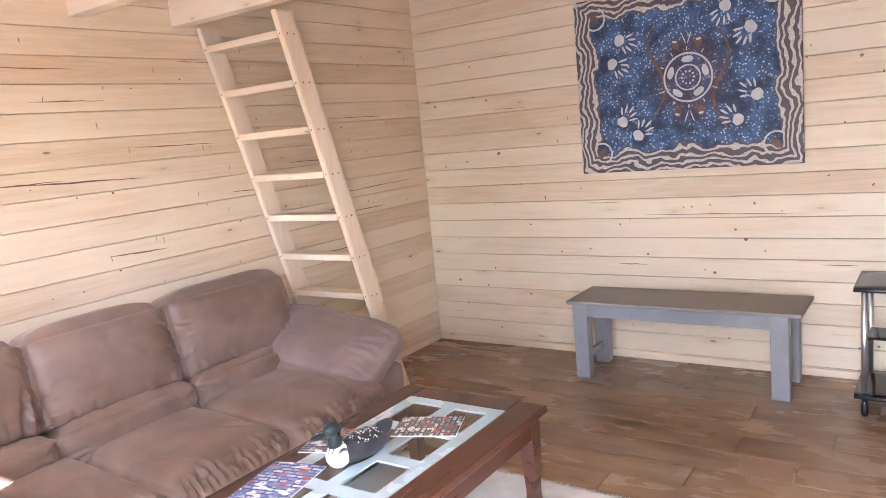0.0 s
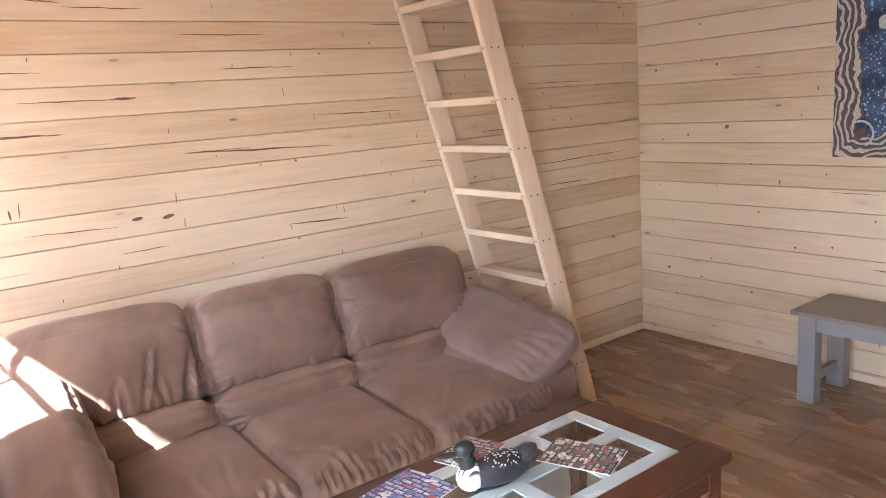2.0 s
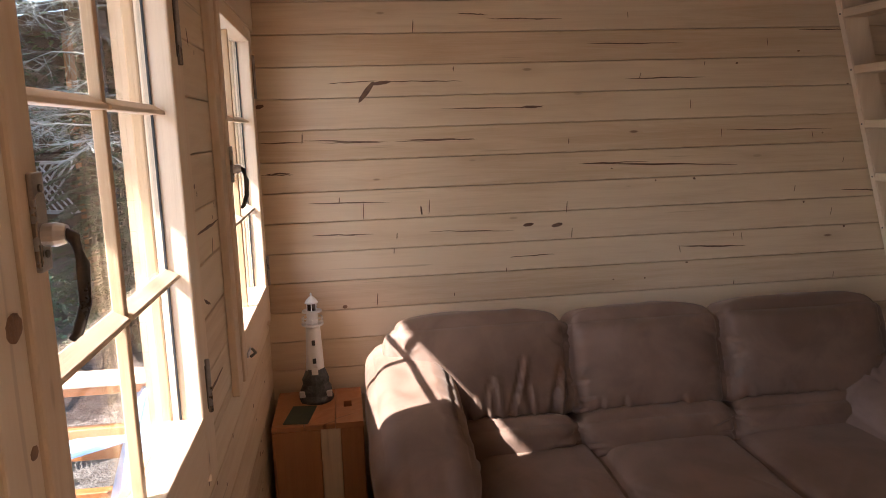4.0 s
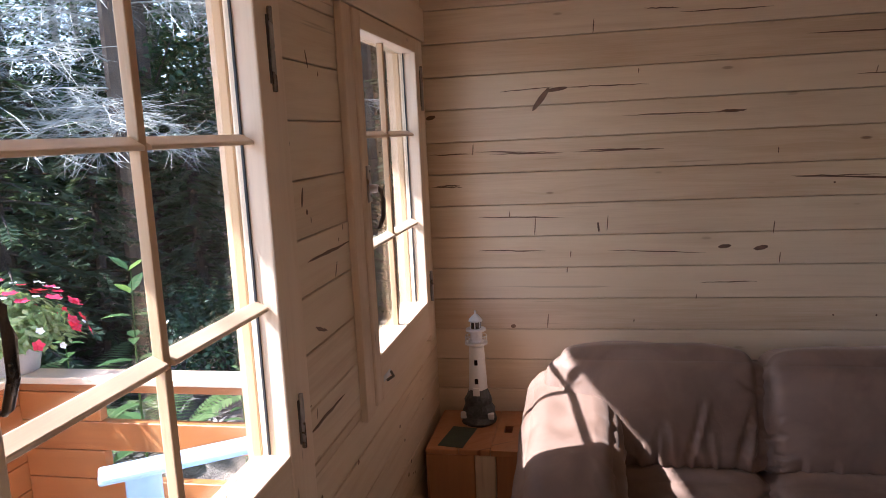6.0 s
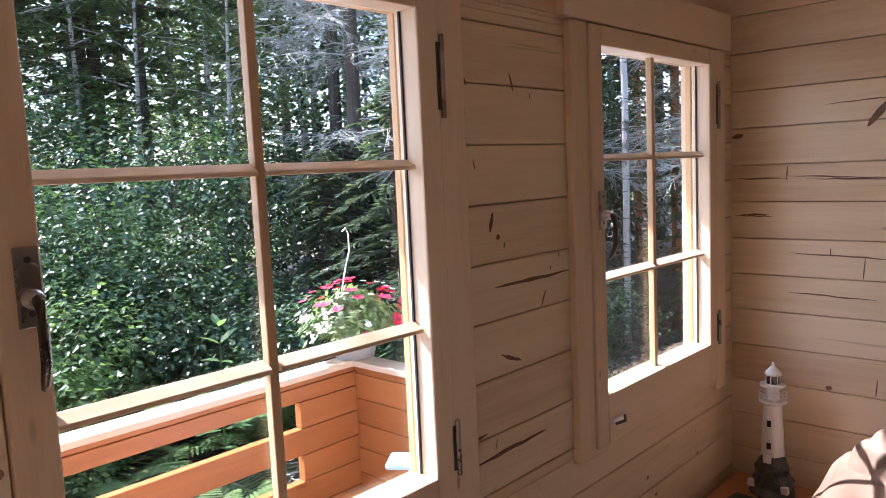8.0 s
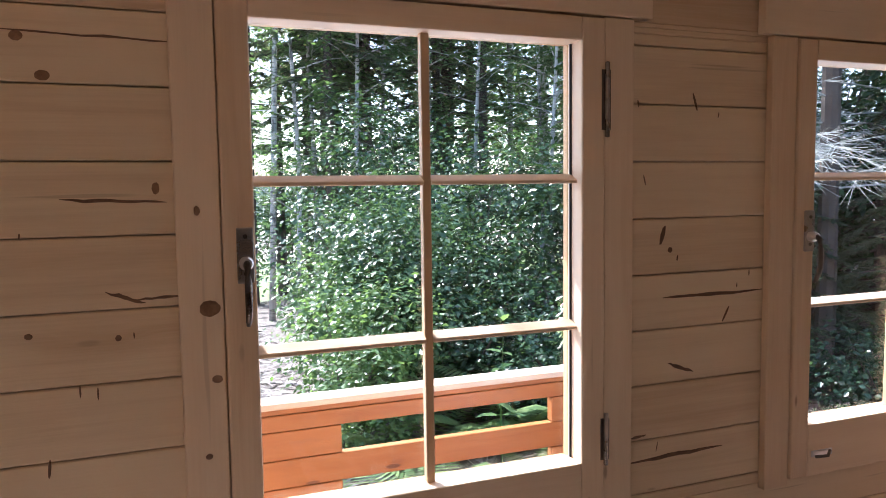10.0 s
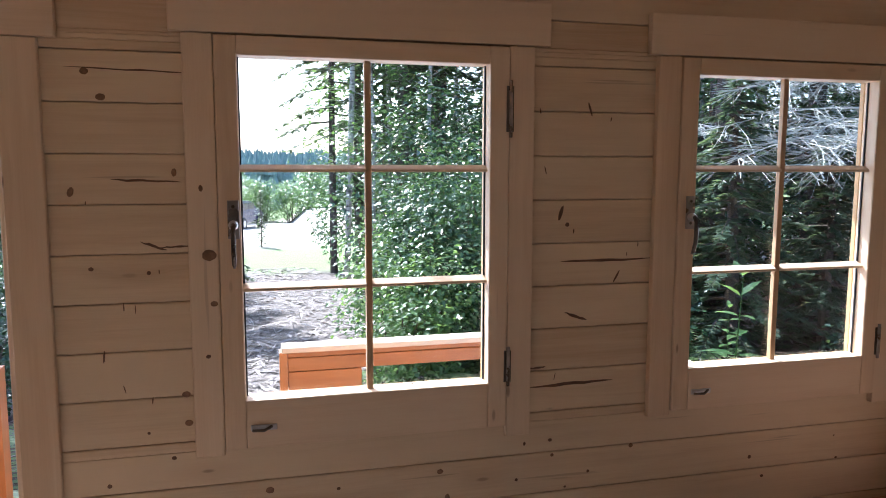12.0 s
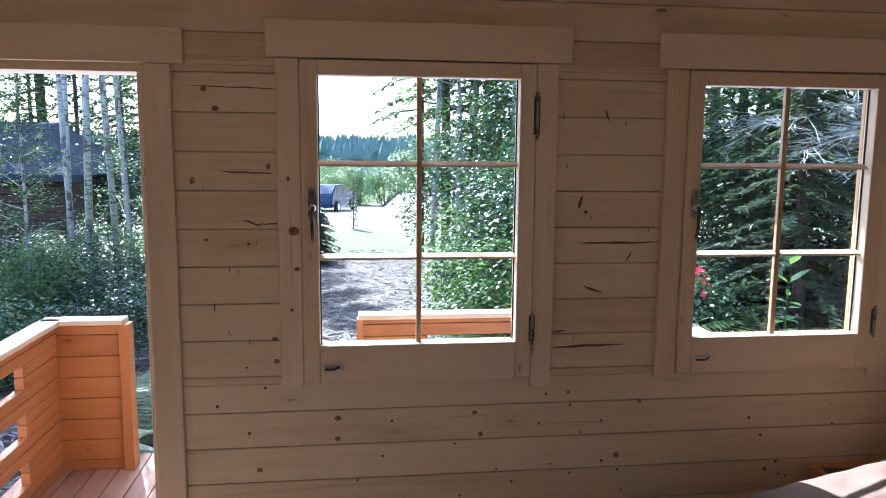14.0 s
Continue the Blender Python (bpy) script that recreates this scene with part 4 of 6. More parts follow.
def leaf_cloud(rnd, count, shape, size, droop=0.3):
    """Many small leaves, each a folded blade."""
    v, q = [], []
    for _ in range(count):
        p, out = shape(rnd)
        n = (out * 0.5 + Vector((rnd.gauss(0, 0.42), rnd.gauss(0, 0.42), 0.95 + rnd.gauss(0, 0.3)))).normalized()
        d = n.orthogonal().normalized()
        d.rotate(Matrix.Rotation(rnd.uniform(0, 6.283), 3, n))
        d = (d - Vector((0, 0, droop * rnd.random()))).normalized()
        s = d.cross(n).normalized()
        l = size * rnd.uniform(0.6, 1.25)
        w = l * 0.34
        k = len(v)
        up = n * l * 0.08
        v.extend([p, p + d * l * 0.4 + s * w + up, p + d * l, p + d * l * 0.4 - s * w + up])
        q.extend([(k, k + 1, k + 2), (k, k + 2, k + 3)])
    return v, q


def bush_meshes(seed, count, radius, height, size, mat):
    r = random.Random(seed)
    lobes = [(Vector((r.uniform(-0.6, 0.6) * radius, r.uniform(-0.6, 0.6) * radius, r.uniform(0.25, 0.85) * height)), r.uniform(0.3, 0.55) * radius) for _ in range(11)]

    def shape(rn):
        c, rad = rn.choice(lobes)
        d = Vector((rn.gauss(0, 1), rn.gauss(0, 1), rn.gauss(0, 1))).normalized()
        p = c + d * rad * rn.uniform(0.55, 1.08)
        p.z = max(0.02, p.z)
        return p, d
    v, q = leaf_cloud(r, count, shape, size)
    me = bpy.data.meshes.new("leaves")
    me.from_pydata(v, [], q)
    me.materials.append(mat)
    st = bmesh.new()
    for c, rad in lobes:
        tube([(r.uniform(-0.1, 0.1), r.uniform(-0.1, 0.1), 0), c * 0.5 + Vector((0, 0, 0.1)), c + Vector((0, 0, rad * 0.5))], [0.014, 0.010, 0.004], 5, st)
    sm = bpy.data.meshes.new("stems")
    st.to_mesh(sm)
    st.free()
    sm.materials.append(bark)
    return me, sm


BUSHES = [bush_meshes(50 + i, n, rad, h, s, m) for i, (n, rad, h, s, m) in enumerate((
    (7500, 1.2, 1.9, 0.062, leaf_broad), (5600, 1.0, 1.4, 0.066, leaf_bright), (8000, 1.3, 2.3, 0.058, leaf_broad), (4200, 0.8, 0.9, 0.052, leaf_broad)))]


def place_parts(t, *named):
    for nm, me in named:
        o = new(nm, me)
        o.parent = t
        o["kind"] = "stuff" if nm in ("leaves", "needles") else ""
        if not o["kind"]:
            del o["kind"]


def bush(x, y, kind, scale, turn):
    t = thing("bush", "bright green broad-leaved bush in the woods" if kind == 1 else "dense dark green broad-leaved forest bush", "bush", Matrix.Translation((x, y, ground_z(x, y) - 0.05)) @ Matrix.Rotation(turn, 4, "Z") @ Matrix.Diagonal((scale, scale, scale, 1)), "forest bushes")
    place_parts(t, ("stems", BUSHES[kind][1]), ("leaves", BUSHES[kind][0]))


def conifer_mesh(seed, height, low, reach, sprays, fine=1.0):
    """Trunk and drooping boughs with flat needle sprays."""
    r = random.Random(seed)
    tb = bmesh.new()
    tube([(0, 0, -0.2), (0.03, 0.02, height * 0.3), (-0.03, 0.02, height * 0.65), (0, 0, height)], [0.115, 0.095, 0.06, 0.015], 9, tb)
    v, q = [], []
    for b in range(sprays):
        h = low + (height - low) * (b / sprays) ** 0.9
        fr = (h - low) / (height - low)
        a = b * 2.4 + r.uniform(-0.4, 0.4)
        l = reach * (1 - fr) ** 0.8 * r.uniform(0.65, 1.1) + 0.25
        d = Vector((math.cos(a), math.sin(a), 0))
        drop = r.uniform(0.12, 0.4)
        pts = [Vector((0, 0, h)) + d * l * s - Vector((0, 0, drop * l * s * s)) for s in (0, 0.5, 1.0)]
        tube(pts, [0.028, 0.016, 0.005], 4, tb)
        n = int((14 + 34 * l) * fine ** 1.4)
        for k in range(n):
            s = r.uniform(0.18, 1.05)
            c = Vector((0, 0, h)) + d * l * s - Vector((0, 0, drop * l * s * s))
            side = d.cross(Vector((0, 0, 1))) * r.choice((-1, 1))
            e = (side * r.uniform(0.3, 1.0) + d * r.uniform(0.2, 0.9) - Vector((0, 0, r.uniform(0.0, 0.5)))).normalized()
            w = r.uniform(0.2, 0.46) * (1.1 - 0.5 * s) / fine
            t = e.cross(Vector((r.gauss(0, 0.3), r.gauss(0, 0.3), 1))).normalized() * w * 0.17
            i = len(v)
            v.extend([c, c + e * w * 0.5 + t, c + e * w, c + e * w * 0.5 - t])
            q.extend([(i, i + 1, i + 2), (i, i + 2, i + 3)])
    me = bpy.data.meshes.new("needles")
    me.from_pydata(v, [], q)
    tm = bpy.data.meshes.new("trunk")
    tb.to_mesh(tm)
    tb.free()
    tm.materials.append(bark)
    return me, tm


CONIFERS = []
for i, (h, low, reach, n) in enumerate(((11, 1.0, 1.9, 80), (14, 2.6, 2.0, 80), (9, 0.5, 1.8, 70), (15, 4.5, 1.8, 70))):
    me, tm = conifer_mesh(70 + i, h, low, reach, n)
    me.materials.append(needles)
    CONIFERS.append((me, tm))


def conifer(x, y, kind, scale, turn):
    t = thing("conifer", "tall dark green spruce with drooping boughs", "tree", Matrix.Translation((x, y, ground_z(max(-30, min(30, x)), max(-60, y)))) @ Matrix.Rotation(turn, 4, "Z") @ Matrix.Diagonal((scale, scale, scale, 1)), "forest conifers")
    place_parts(t, ("trunk", CONIFERS[kind][1]), ("needles", CONIFERS[kind][0]))


rnd = random.Random(21)
# undergrowth behind the railing
for x, y, kd, sc in ((0.95, -4.2, 1, 0.85), (0.1, -4.5, 3, 1.2), (0.5, -5.3, 1, 0.95), (0.2, -5.0, 0, 0.95), (-0.9, -3.9, 3, 1.1), (-2.5, -2.2, 3, 0.9), (-0.05, -5.9, 0, 1.1),
                     (-0.6, -5.8, 2, 1.1), (-0.7, -7.8, 1, 1.2), (-1.0, -10.4, 0, 1.2), (-4.4, 0.8, 0, 1.2), (-6.0, -5.0, 2, 1.4),
                     (-3.8, -7.2, 0, 1.4), (-1.2, -8.2, 2, 1.4), (4.5, -5.4, 3, 0.95), (5.4, -5.2, 1, 0.75), (6.2, -6.4, 0, 0.7), (5.0, -7.6, 2, 0.55), (7.2, -7.2, 1, 0.7), (6.4, -9.2, 0, 0.6), (4.7, -10.2, 2, 0.7), (8.2, -9.0, 2, 0.5), (4.2, -4.3, 3, 0.8), (5.0, -4.0, 3, 0.9), (4.3, -6.6, 1, 0.75), (4.9, -6.3, 0, 0.62), (5.9, -7.6, 1, 0.7), (-5.6, -6.0, 2, 1.9), (-7.6, -7.2, 0, 2.0)):
    bush(x, y, kd, sc, rnd.uniform(0, 6.28))
# standing trees
for x, y, kd, sc in ((-1.3, -14.2, 1, 1.0), (0.45, -14.6, 3, 0.75), (-1.8, -14.0, 3, 1.0), (-3.2, -13.2, 0, 1.0), (-4.6, -5.8, 3, 1.0), (-6.6, -2.2, 3, 1.0),
                     (-5.6, -0.4, 2, 1.1), (-7.2, 1.2, 1, 1.0), (-9.5, -7.0, 3, 1.1), (-3.6, -13.5, 3, 1.2), (-1.0, -16.0, 1, 1.1), 
                     (-2.8, -18.5, 3, 1.2), (-6.0, -18.0, 1, 1.3), (-10.0, -16.5, 3, 1.3), 
                     (7.6, -18.5, 1, 1.1), (10.0, -18.0, 3, 1.2), (12.5, -15.0, 1, 1.3), (7.0, -21.0, 1, 1.2), (-0.6, -11.6, 3, 0.85), (-1.6, -12.8, 3, 0.9), (-0.9, -13.6, 3, 0.95), (-3.4, -11.2, 3, 0.85), (-2.0, -14.6, 3, 1.0), (-5.4, -11.0, 3, 0.85), (-0.2, -15.0, 3, 1.0), (-4.4, -15.5, 3, 1.0)):
    conifer(x, y, kd, sc, rnd.uniform(0, 6.28))

# small spruces with boughs down to the ground
LOW = []
for i, (h, low, reach, n) in enumerate(((4.2, 0.15, 1.5, 85), (1.65, 0.04, 0.62, 60))):
    me, tm = conifer_mesh(90 + i, h, low, reach, n, 1.9)
    me.materials.append(needles_low)
    LOW.append((me, tm))
for x, y, kd, sc, turn in ((-2.8, -3.5, 0, 0.5, 0.3), (-3.9, -1.6, 0, 0.42, 1.4), (-3.9, -3.2, 0, 0.56, 2.2), (-5.2, -2.3, 0, 0.55, 3.3), (-2.5, -5.0, 0, 0.55, 4.0), (-3.5, -4.6, 0, 0.6, 5.1), (-1.9, -4.6, 0, 0.5, 0.9), (-4.9, -4.3, 0, 0.62, 2.9), (-1.9, -3.6, 0, 0.62, 2.6), (2.78, -13.1, 1, 0.72, 0.4), (2.98, -13.6, 1, 0.8, 2.0)):
    t = thing("low_spruce", "bushy young spruce with dark green boughs down to the ground", "tree", Matrix.Translation((x, y, ground_z(x, y))) @ Matrix.Rotation(turn, 4, "Z") @ Matrix.Diagonal((sc, sc, sc, 1)), "young spruces")
    place_parts(t, ("trunk", tuple(LOW[kd])[1]), ("needles", LOW[kd][0]))

# ---------------------------------------------------------------- small things indoors
def mark_material():
    return surface("dark_resin", (0.105, 0.055, 0.032), (0.20, 0.108, 0.062), 0.6, 40, 200, 0.2)


resin = mark_material()
knot_brown = surface("brown_knot", (0.17, 0.085, 0.042), (0.31, 0.175, 0.095), 0.55, 60, 200, 0.2)


def crack(wall, axis, face, into, u0, u1, z0, z1, thick=0.005):
    """An open check in a board: a thin tapering sliver that wanders a little."""
    r = random.Random(int(u0 * 1000) + int(z0 * 977))
    n = 9
    v, q = [], []
    for i in range(n + 1):
        s = i / n
        u = u0 + (u1 - u0) * s
        z = z0 + (z1 - z0) * s + r.uniform(-0.0016, 0.0016)
        h = thick * 0.5 * (0.15 + math.sin(math.pi * min(1, s * 1.02)) ** 0.7) * r.uniform(0.6, 1.1)
        for d, zz in ((0.0, z - h), (0.0008, z - h * 0.6), (0.0008, z + h * 0.6), (0.0, z + h)):
            w = face + into * d
            v.append((u, w, zz) if axis == "x" else (w, u, zz))
    for i in range(n):
        for j in range(3):
            q.append((4 * i + j, 4 * i + j + 1, 4 * i + 5 + j, 4 * i + 4 + j))
    raw("crack", v, q, resin, wall)


def knot(wall, axis, face, into, u, z, a=0.008, b=0.006, tilt=0.0):
    v, q = [], []
    if b > 1.8 * a:
        a *= 0.6
    r = random.Random(int(u * 991) + int(z * 617))
    n = 20
    for k, (s, d) in enumerate(((1.0, 0.0), (0.75, 0.0006))):
        for i in range(n):
            t = 2 * math.pi * i / n
            m = s * r.uniform(0.92, 1.06)
            du, dz = a * m * math.cos(t), b * m * math.sin(t)
            c, e = math.cos(tilt), math.sin(tilt)
            w = face + into * d
            p = (u + du * c - dz * e, z + du * e + dz * c)
            v.append((p[0], w, p[1]) if axis == "x" else (w, p[0], p[1]))
    for i in range(n):
        q.append((i, (i + 1) % n, n + (i + 1) % n, n + i))
    q.append(tuple(range(n, 2 * n)))
    raw("knot", v, q, knot_brown if 0.5 < a / b < 2 and max(a, b) > 0.006 else resin, wall)


for u, z, a, bb in ((2.190, 1.455, 0.017, 0.014), (2.182, 1.333, 0.009, 0.007), (2.205, 1.62, 0.005, 0.008), (2.20, 1.20, 0.006, 0.005)):
    knot(bpy.data.objects["window_1"], "x", 0.0203, 1, u, z, a, bb)
WF, WS, WB = (bpy.data.objects[n] for n in ("wall_front", "wall_sofa", "wall_back"))
for u0, u1, z0, z1, th in ((0.28, 0.47, 1.800, 1.806, 0.004), (0.50, 0.80, 1.803, 1.797, 0.004), (0.71, 1.12, 1.694, 1.688, 0.004), (1.02, 1.12, 1.690, 1.692, 0.010), (1.46, 1.80, 1.791, 1.791, 0.005), (1.28, 1.95, 1.459, 1.431, 0.006),
                           (1.69, 2.00, 1.100, 1.084, 0.006), (1.90, 2.37, 1.573, 1.565, 0.005), (0.18, 0.43, 1.222, 1.216, 0.005), (0.65, 0.99, 1.216, 1.201, 0.004)):
    crack(WS, "y", 0.0, 1, u0, u1, z0, z1, th)
for u0, u1, z0, z1, th in ((2.43, 2.64, 1.306, 1.294, 0.005), (3.30, 3.67, 1.069, 1.066, 0.005), (3.10, 4.04, 1.195, 1.208, 0.004), (0.03, 0.12, 1.467, 1.468, 0.005), (0.17, 0.50, 1.590, 1.574, 0.004), (0.57, 0.85, 1.58, 1.572, 0.005),
                           (2.85, 3.2, 1.42, 1.414, 0.005), (3.2, 3.75, 1.655, 1.65, 0.004), (2.2, 2.5, 1.97, 1.968, 0.004), (0.9, 1.2, 2.03, 2.025, 0.004), (3.0, 3.3, 0.86, 0.852, 0.005), (1.3, 1.7, 1.93, 1.925, 0.004)):
    crack(WS, "y", 0.0, 1, u0, u1, z0, z1, th)
for u, z, a, b, tl in ((0.425, 1.765, 0.05, 0.010, 0.9), (0.48, 1.797, 0.04, 0.007, 0.1), (1.053, 1.222, 0.022, 0.007, 0.1), (1.174, 1.215, 0.024, 0.008, 0.2), (0.02, 1.72, 0.018, 0.008, 0.2), (0.62, 1.30, 0.006, 0.02, 0.1), (0.30, 0.93, 0.01, 0.007, 0.2)):
    knot(WS, "y", 0.0, 1, u, z, a, b, tl)
for u0, u1, z0, z1, th in ((2.35, 2.29, 1.490, 1.468, 0.008), (2.41, 2.25, 1.641, 1.634, 0.006), (1.25, 0.97, 1.407, 1.409, 0.009), (1.235, 1.165, 1.262, 1.236, 0.009), (1.35, 1.08, 1.051, 1.056, 0.009), (1.345, 1.29, 1.105, 1.107, 0.006),
                           (2.31, 2.22, 1.475, 1.478, 0.005), (2.5, 2.2, 1.902, 1.897, 0.004)):
    crack(WF, "x", 0.0, 1, min(u0, u1), max(u0, u1), *((z0, z1) if u0 < u1 else (z1, z0)), th)
for u, z, a, b, tl in ((2.457, 1.894, 0.010, 0.008, 0), (2.424, 1.835, 0.011, 0.008, 0), (2.50, 1.612, 0.007, 0.012, 0.3), (2.267, 1.658, 0.006, 0.010, 0), (2.464, 1.426, 0.006, 0.005, 0), (2.334, 1.413, 0.005, 0.005, 0), (2.445, 1.208, 0.004, 0.016, 0.1),
                       (2.258, 1.101, 0.011, 0.008, 0), (2.254, 1.026, 0.010, 0.008, 0), (2.293, 0.937, 0.006, 0.005, 0), (2.059, 0.826, 0.011, 0.009, 0), (2.06, 0.754, 0.010, 0.008, 0)):
    knot(WF, "x", 0.0, 1, u, z, a, b, tl)
for u, z, a, b, tl in ((1.17, 1.831, 0.005, 0.020, -0.3), (1.252, 1.545, 0.009, 0.022, 0.3), (1.232, 1.512, 0.006, 0.006, 0), (1.077, 1.36, 0.005, 0.020, 0.5), (1.014, 0.85, 0.007, 0.007, 0), (1.598, 0.829, 0.009, 0.007, 0), (1.577, 0.752, 0.007, 0.010, 0),
                       (1.092, 0.656, 0.010, 0.010, 0), (0.603, 0.773, 0.006, 0.006, 0), (0.555, 0.707, 0.006, 0.005, 0), (1.665, 0.721, 0.005, 0.004, 0), (0.53, 0.578, 0.008, 0.008, 0), (1.465, 0.575, 0.005, 0.005, 0), (2.317, 0.656, 0.010, 0.008, 0)):
    knot(WF, "x", 0.0, 1, u, z, a, b, tl)
for u, z, a, b, tl in ((0.139, 1.683, 0.01, 0.007, 0), (0.364, 1.288, 0.006, 0.008, 0), (0.621, 1.331, 0.014, 0.010, 0.6), (0.94, 1.026, 0.006, 0.014, 0), (1.034, 0.671, 0.006, 0.006, 0), (1.232, 0.693, 0.006, 0.006, 0), (1.603, 0.663, 0.007, 0.007, 0),
                       (2.166, 0.756, 0.011, 0.009, 0), (2.735, 1.688, 0.009, 0.008, 0), (0.218, 0.452, 0.010, 0.009, 0), (0.782, 0.376, 0.008, 0.007, 0), (1.991, 0.56, 0.010, 0.008, 0), (2.216, 0.96, 0.006, 0.008, 0), (1.136, 1.517, 0.005, 0.012, 0)):
    knot(WB, "x", ROOM_Y, -1, u, z, a, b, tl)
for u0, u1, z0, z1, th in ((1.42, 1.60, 0.60, 0.60, 0.005), (1.60, 2.50, 0.905, 0.90, 0.004), (0.6, 0.86, 1.62, 1.615, 0.003), (2.55, 2.72, 0.62, 0.618, 0.005), (1.2, 1.45, 0.985, 0.98, 0.003)):
    crack(WB, "x", ROOM_Y, -1, u0, u1, z0, z1, th)

for u, z, h in ((0.613, 2.005, 0.024), (0.764, 1.844, 0.009), (0.173, 1.598, 0.022), (0.30, 1.354, 0.013), (0.392, 1.308, 0.034), (0.652, 1.314, 0.028), (1.215, 1.287, 0.023), (1.236, 1.179, 0.020), (0.43, 0.951, 0.027),
                (0.742, 0.953, 0.007), (0.959, 1.041, 0.009), (1.224, 1.552, 0.011), (0.519, 1.203, 0.013), (0.505, 1.144, 0.011)):
    knot(WS, "y", 0.0, 1, u, z, 0.003, h, -0.08)
for u0, u1, z0, z1 in ((0.01, 0.179, 1.584, 1.581), (0.231, 0.476, 1.579, 1.571), (0.527, 0.839, 1.573, 1.575), (0.01, 0.131, 1.463, 1.462), (1.266, 1.561, 1.461, 1.457), (0.18, 0.501, 1.347, 1.339), (0.974, 1.163, 1.093, 1.095), (0.784, 0.904, 2.052, 2.043)):
    crack(WS, "y", 0.0, 1, u0, u1, z0, z1, 0.004)
rnd = random.Random(64)
for i in range(60):
    u, z = rnd.uniform(1.4, 4.05), rnd.uniform(0.9, 2.05)
    tick = i % 2
    knot(WS, "y", 0.0, 1, u, z, 0.0025 if tick else rnd.uniform(0.003, 0.007), rnd.uniform(0.008, 0.019) if tick else rnd.uniform(0.003, 0.005), rnd.uniform(-0.25, 0.25))
for i in range(30):
    u, z = rnd.uniform(0.15, 2.45), rnd.uniform(0.45, 0.9)
    knot(WF, "x", 0.0, 1, u, z, rnd.uniform(0.003, 0.006), rnd.uniform(0.003, 0.006))
for i in range(14):
    knot(WF, "x", 0.0, 1, rnd.uniform(1.0, 1.32) if i % 2 else rnd.uniform(2.27, 2.5), rnd.uniform(0.95, 1.95), rnd.uniform(0.002, 0.004), rnd.uniform(0.003, 0.012), rnd.uniform(-0.3, 0.3))
for i in range(70):
    knot(WB, "x", ROOM_Y, -1, rnd.uniform(0.1, 4.2), rnd.uniform(0.1, 1.15) if i % 3 else rnd.uniform(1.15, 2.05), rnd.uniform(0.003, 0.008), rnd.uniform(0.003, 0.008), rnd.uniform(-0.6, 0.6))


